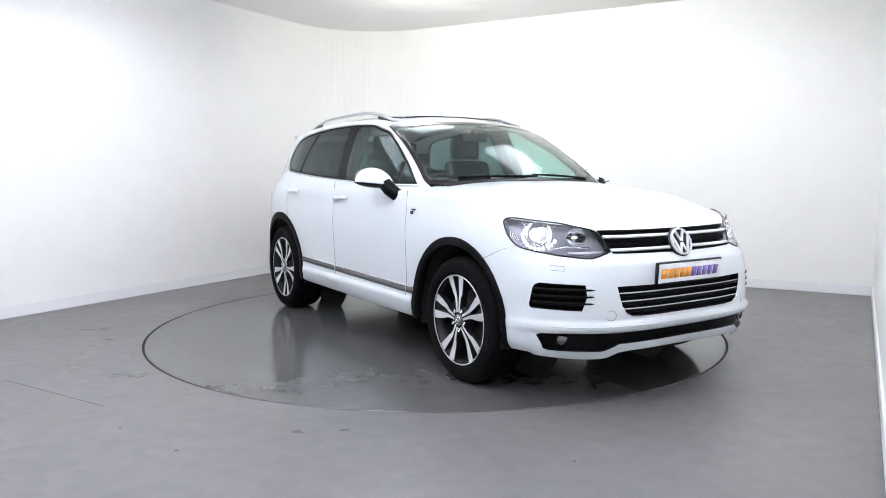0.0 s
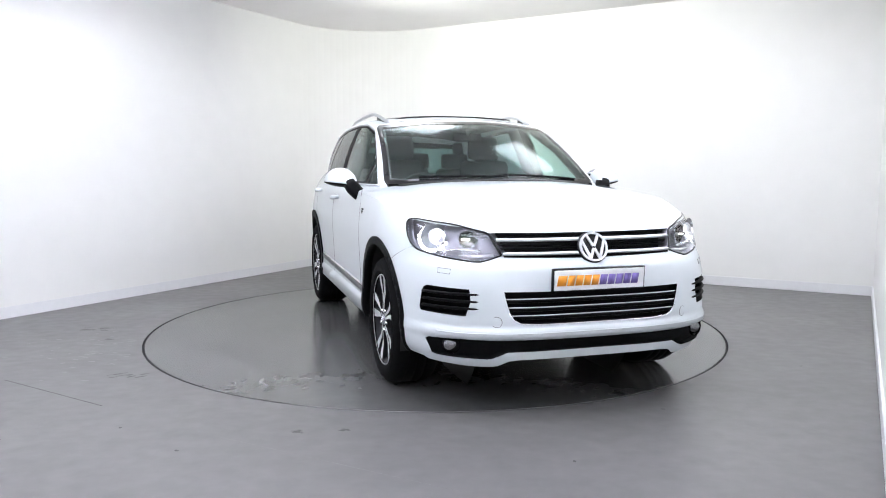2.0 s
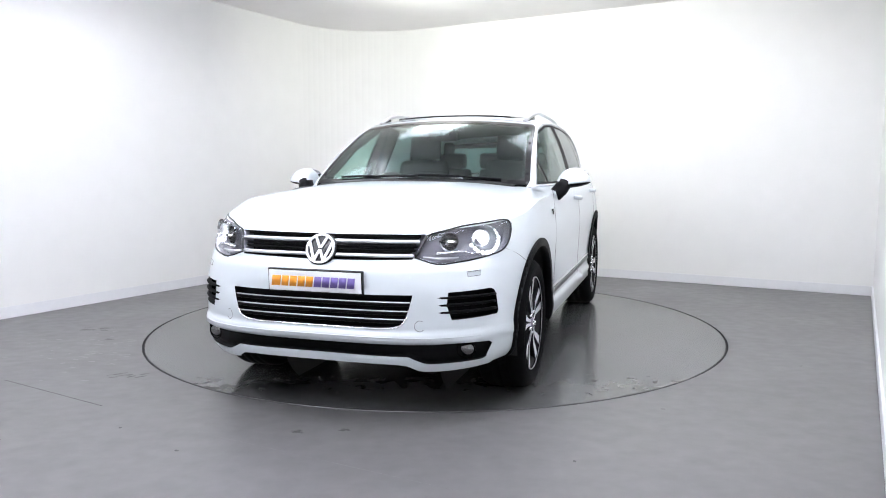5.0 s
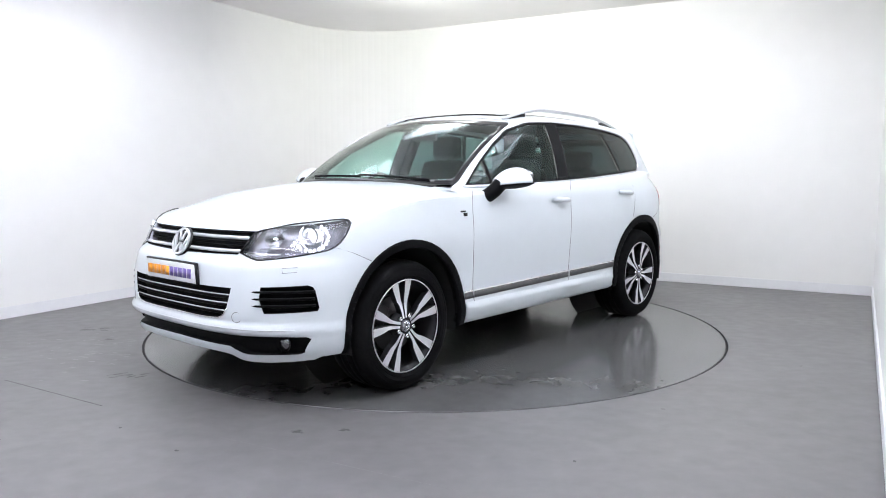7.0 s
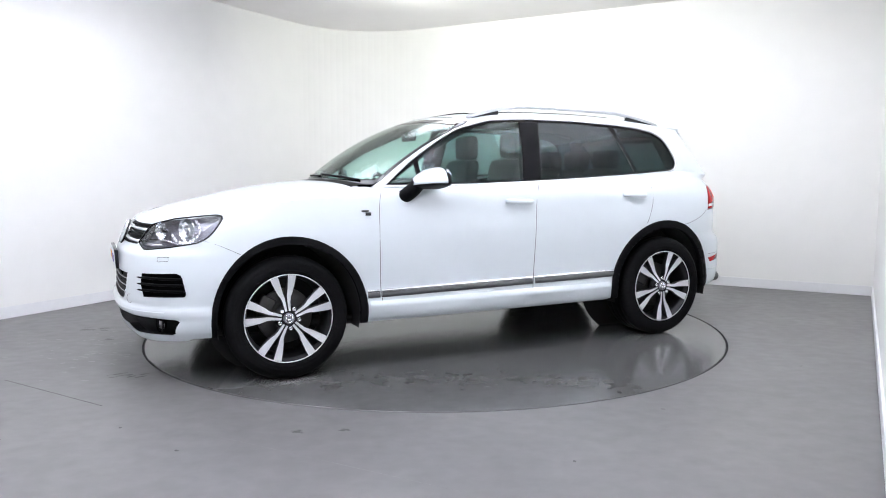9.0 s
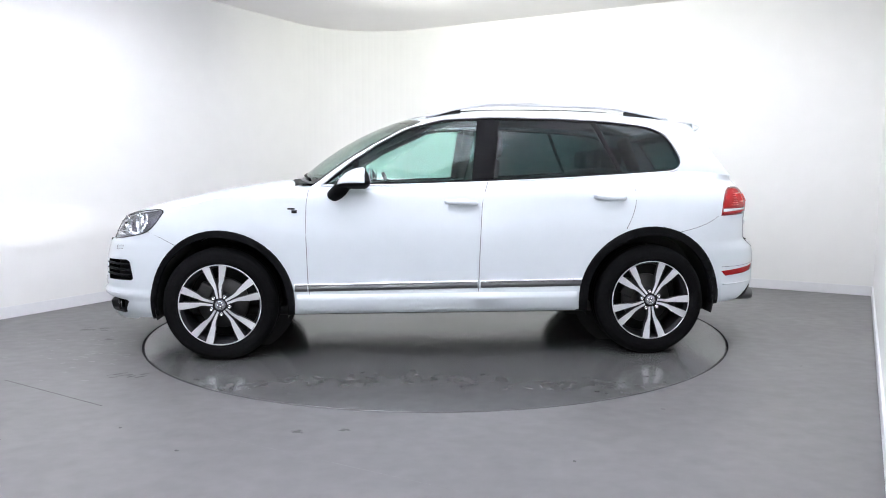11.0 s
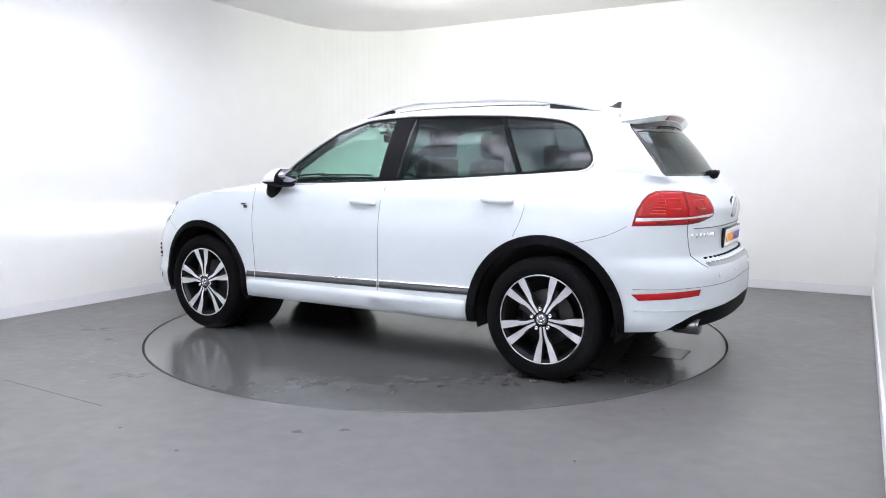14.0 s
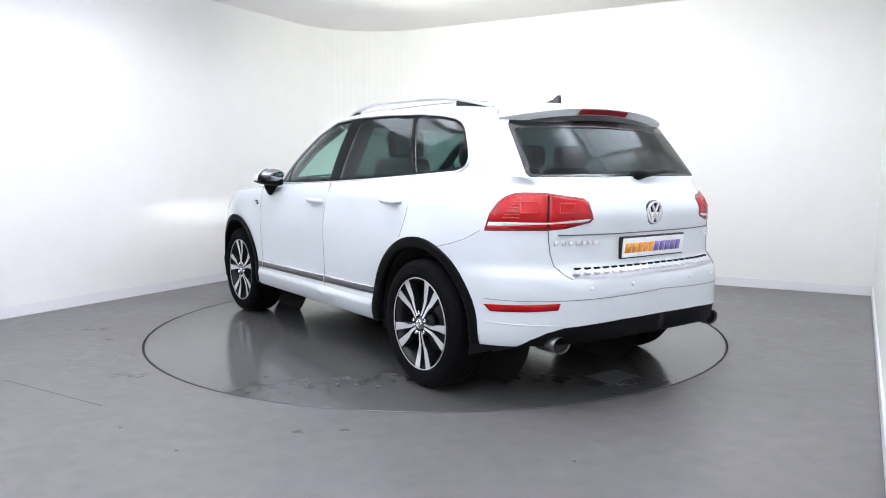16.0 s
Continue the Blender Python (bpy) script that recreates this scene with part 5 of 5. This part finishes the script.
def seat(cx, cy, w, recline=0.14):
    """One seat: cushion, backrest and headrest."""
    c = box(cx - 0.02, cx + 0.48, cy - w, cy + w, 0.55, 0.72, 0.05)
    s = car_part("seat", c, CLOTH, label="dark upholstered seat")
    tall = 0.70 if cx > -1 else 0.63
    b = box(-0.06, 0.06, -w, w, 0, tall, 0.05)
    for v in b.verts:
        k = v.co.z / tall
        v.co.y *= 1 - 0.22 * max(0, k - 0.55) / 0.45
        v.co.x -= 0.10 * k + 0.03 * k * k
    moved(b, cx, cy, 0.64)
    car_part("backrest", b, CLOTH, s)
    h = box(-0.05, 0.05, -0.135, 0.135, 0, 0.20 if cx > -1 else 0.15, 0.045)
    moved(h, cx - 0.16, cy, 1.345 if cx > -1 else 1.27)
    car_part("headrest", h, CLOTH, s)
    car_part("headrest_post", merge(tube([(cx - 0.14, cy - 0.05, 1.2), (cx - 0.155, cy - 0.05, 1.36)], 0.007), tube([(cx - 0.14, cy + 0.05, 1.2), (cx - 0.155, cy + 0.05, 1.36)], 0.007)), CHROME, s)


for cx, cy, w in ((-0.28, 0.38, 0.26), (-0.28, -0.38, 0.26), (-1.15, 0.40, 0.24), (-1.15, 0.0, 0.15), (-1.15, -0.40, 0.24)):
    seat(cx, cy, w)
car_part("interior_mirror", box(0.245, 0.275, -0.115, 0.115, 1.475, 1.54, 0.014), BLACK, label="black interior mirror")
car_part("mirror_stalk", merge(tube([(0.27, 0, 1.53), (0.31, 0, 1.585)], 0.02), box(0.27, 0.36, -0.05, 0.05, 1.545, 1.57, 0.01)), BLACK)
for sgn in (1, -1):
    car_part("pillar_trim", tube([(0.74, sgn * 0.74, 1.2), (0.40, sgn * 0.69, 1.42), (0.06, sgn * 0.635, 1.575)], 0.035, 8), LINING)
    car_part("pillar_trim", tube([(-0.30, sgn * 0.80, 1.15), (-0.36, sgn * 0.63, 1.6)], 0.045, 8), LINING)
    car_part("pillar_trim", tube([(-1.86, sgn * 0.63, 1.2), (-1.70, sgn * 0.56, 1.52)], 0.055, 8), LINING)

# ======== marks on the floor ========
SCUFF = material("scuff", (0.055, 0.053, 0.052), 0.5, vary=0.4, scale=30)
PALE = material("pale_wear", (0.150, 0.146, 0.145), 0.32, vary=0.3, scale=40)
FAINT = material("faint_line", (0.15, 0.145, 0.145), 0.38, vary=0.3, scale=20)
SEAMDARK = material("floor_seam", (0.06, 0.058, 0.056), 0.6, vary=0.3, scale=20)


def blot(x, y, rx, ry, turn, seed, z=0.0012):
    """A thin uneven patch on the floor."""
    rnd = random.Random(seed)
    n = 22
    rad = [0.75 + 0.4 * rnd.random() for _ in range(n)]
    rad = [(rad[i - 1] + 2 * rad[i] + rad[(i + 1) % n]) / 4 for i in range(n)]
    bm = bmesh.new()
    rot = Matrix.Rotation(radians(turn), 4, "Z")
    top = [bm.verts.new(Matrix.Translation((x, y, z)) @ rot @ Vector((rx * rad[i] * math.cos(2 * math.pi * i / n), ry * rad[i] * math.sin(2 * math.pi * i / n), 0))) for i in range(n)]
    bm.faces.new(top)
    return bm


def floor_marks():
    rnd = random.Random(5)
    specks = []
    for x, y in ((-2.05, -2.62), (-1.17, -2.76), (-1.55, -2.46), (2.35, -1.35), (-2.6, -2.3), (1.2, -2.2), (0.6, -2.9)):
        specks.append(blot(x, y, 0.012, 0.008, rnd.random() * 180, rnd.random()))
    thing("floor_specks", merge(*specks), SCUFF, "small dark specks on the grey floor", "marks", "structure", smooth=False)
    for k, (x, y, rx, ry, turn) in enumerate(((-1.90, -1.53, 0.10, 0.045, 30), (-2.70, -0.19, 0.10, 0.05, 10), (-2.45, -0.55, 0.035, 0.02, 0), (-0.67, -2.52, 0.03, 0.02, 0), (-0.45, -2.5, 0.025, 0.015, 0))):
        fan = [blot(x + rnd.uniform(-rx, rx), y + rnd.uniform(-ry, ry), rx * rnd.uniform(0.15, 0.5), 0.006 * rnd.uniform(0.6, 1.6), turn + rnd.uniform(-12, 12), k * 10 + i) for i in range(12)]
        thing(f"scuff_mark_{k + 1}", merge(*fan), SCUFF, "dark rubber scuff on the grey floor", "marks", "structure", smooth=False)
    worn = []
    for i in range(90):
        x, y = -2.35 + rnd.gauss(0, 0.26), -0.85 + rnd.gauss(0, 0.38)
        if math.hypot(x, y) > RING + 0.07:
            worn.append(blot(x, y, rnd.uniform(0.008, 0.04), rnd.uniform(0.004, 0.014), rnd.uniform(-35, 25), 100 + i))
    thing("worn_paint", merge(*worn), PALE, "pale worn flecks in the floor paint", "marks", "structure", smooth=False)
    a, b = Vector((-2.6, -1.62, 0.001)), Vector((-1.79, -2.12, 0.001))
    n = (b - a).normalized().cross(Vector((0, 0, 1))) * 0.0035
    thing("floor_seam", quads([a - n, b - n, b + n, a + n], [(0, 1, 2, 3)]), SEAMDARK, "hairline crack in the floor paint", "marks", "structure", smooth=False)
    a, b = Vector((-1.1, -2.55, 0.001)), Vector((0.1, -3.2, 0.001))
    thing("floor_seam_near", quads([a - n * 0.5, b - n * 0.5, b + n * 0.5, a + n * 0.5], [(0, 1, 2, 3)]), FAINT, "faint pale line in the floor paint", "marks", "structure", smooth=False)


floor_marks()


def hatch():
    """A flush service hatch in the turntable's deck."""
    cx, cy = -1.956 - PIVOT[0], -0.142 - PIVOT[1]
    for dx, dy, lx, ly in ((-0.10, 0, 0.003, 0.14), (0.10, 0, 0.003, 0.14), (0, -0.14, 0.10, 0.003), (0, 0.14, 0.10, 0.003)):
        part("hatch_joint", box(cx + dx - lx, cx + dx + lx, cy + dy - ly, cy + dy + ly, -0.001, 0.0012), DARK, TABLE, "dark hatch joint", smooth=False)
    part("hatch_cover", box(cx - 0.095, cx + 0.095, cy - 0.135, cy + 0.135, -0.001, 0.0015), HATCHPAINT, TABLE, "grey hatch cover", smooth=False)


HATCHPAINT = material("hatch_paint", (0.16, 0.16, 0.155), 0.25, vary=0.1)
hatch()


# ======== what moves ========
motions()
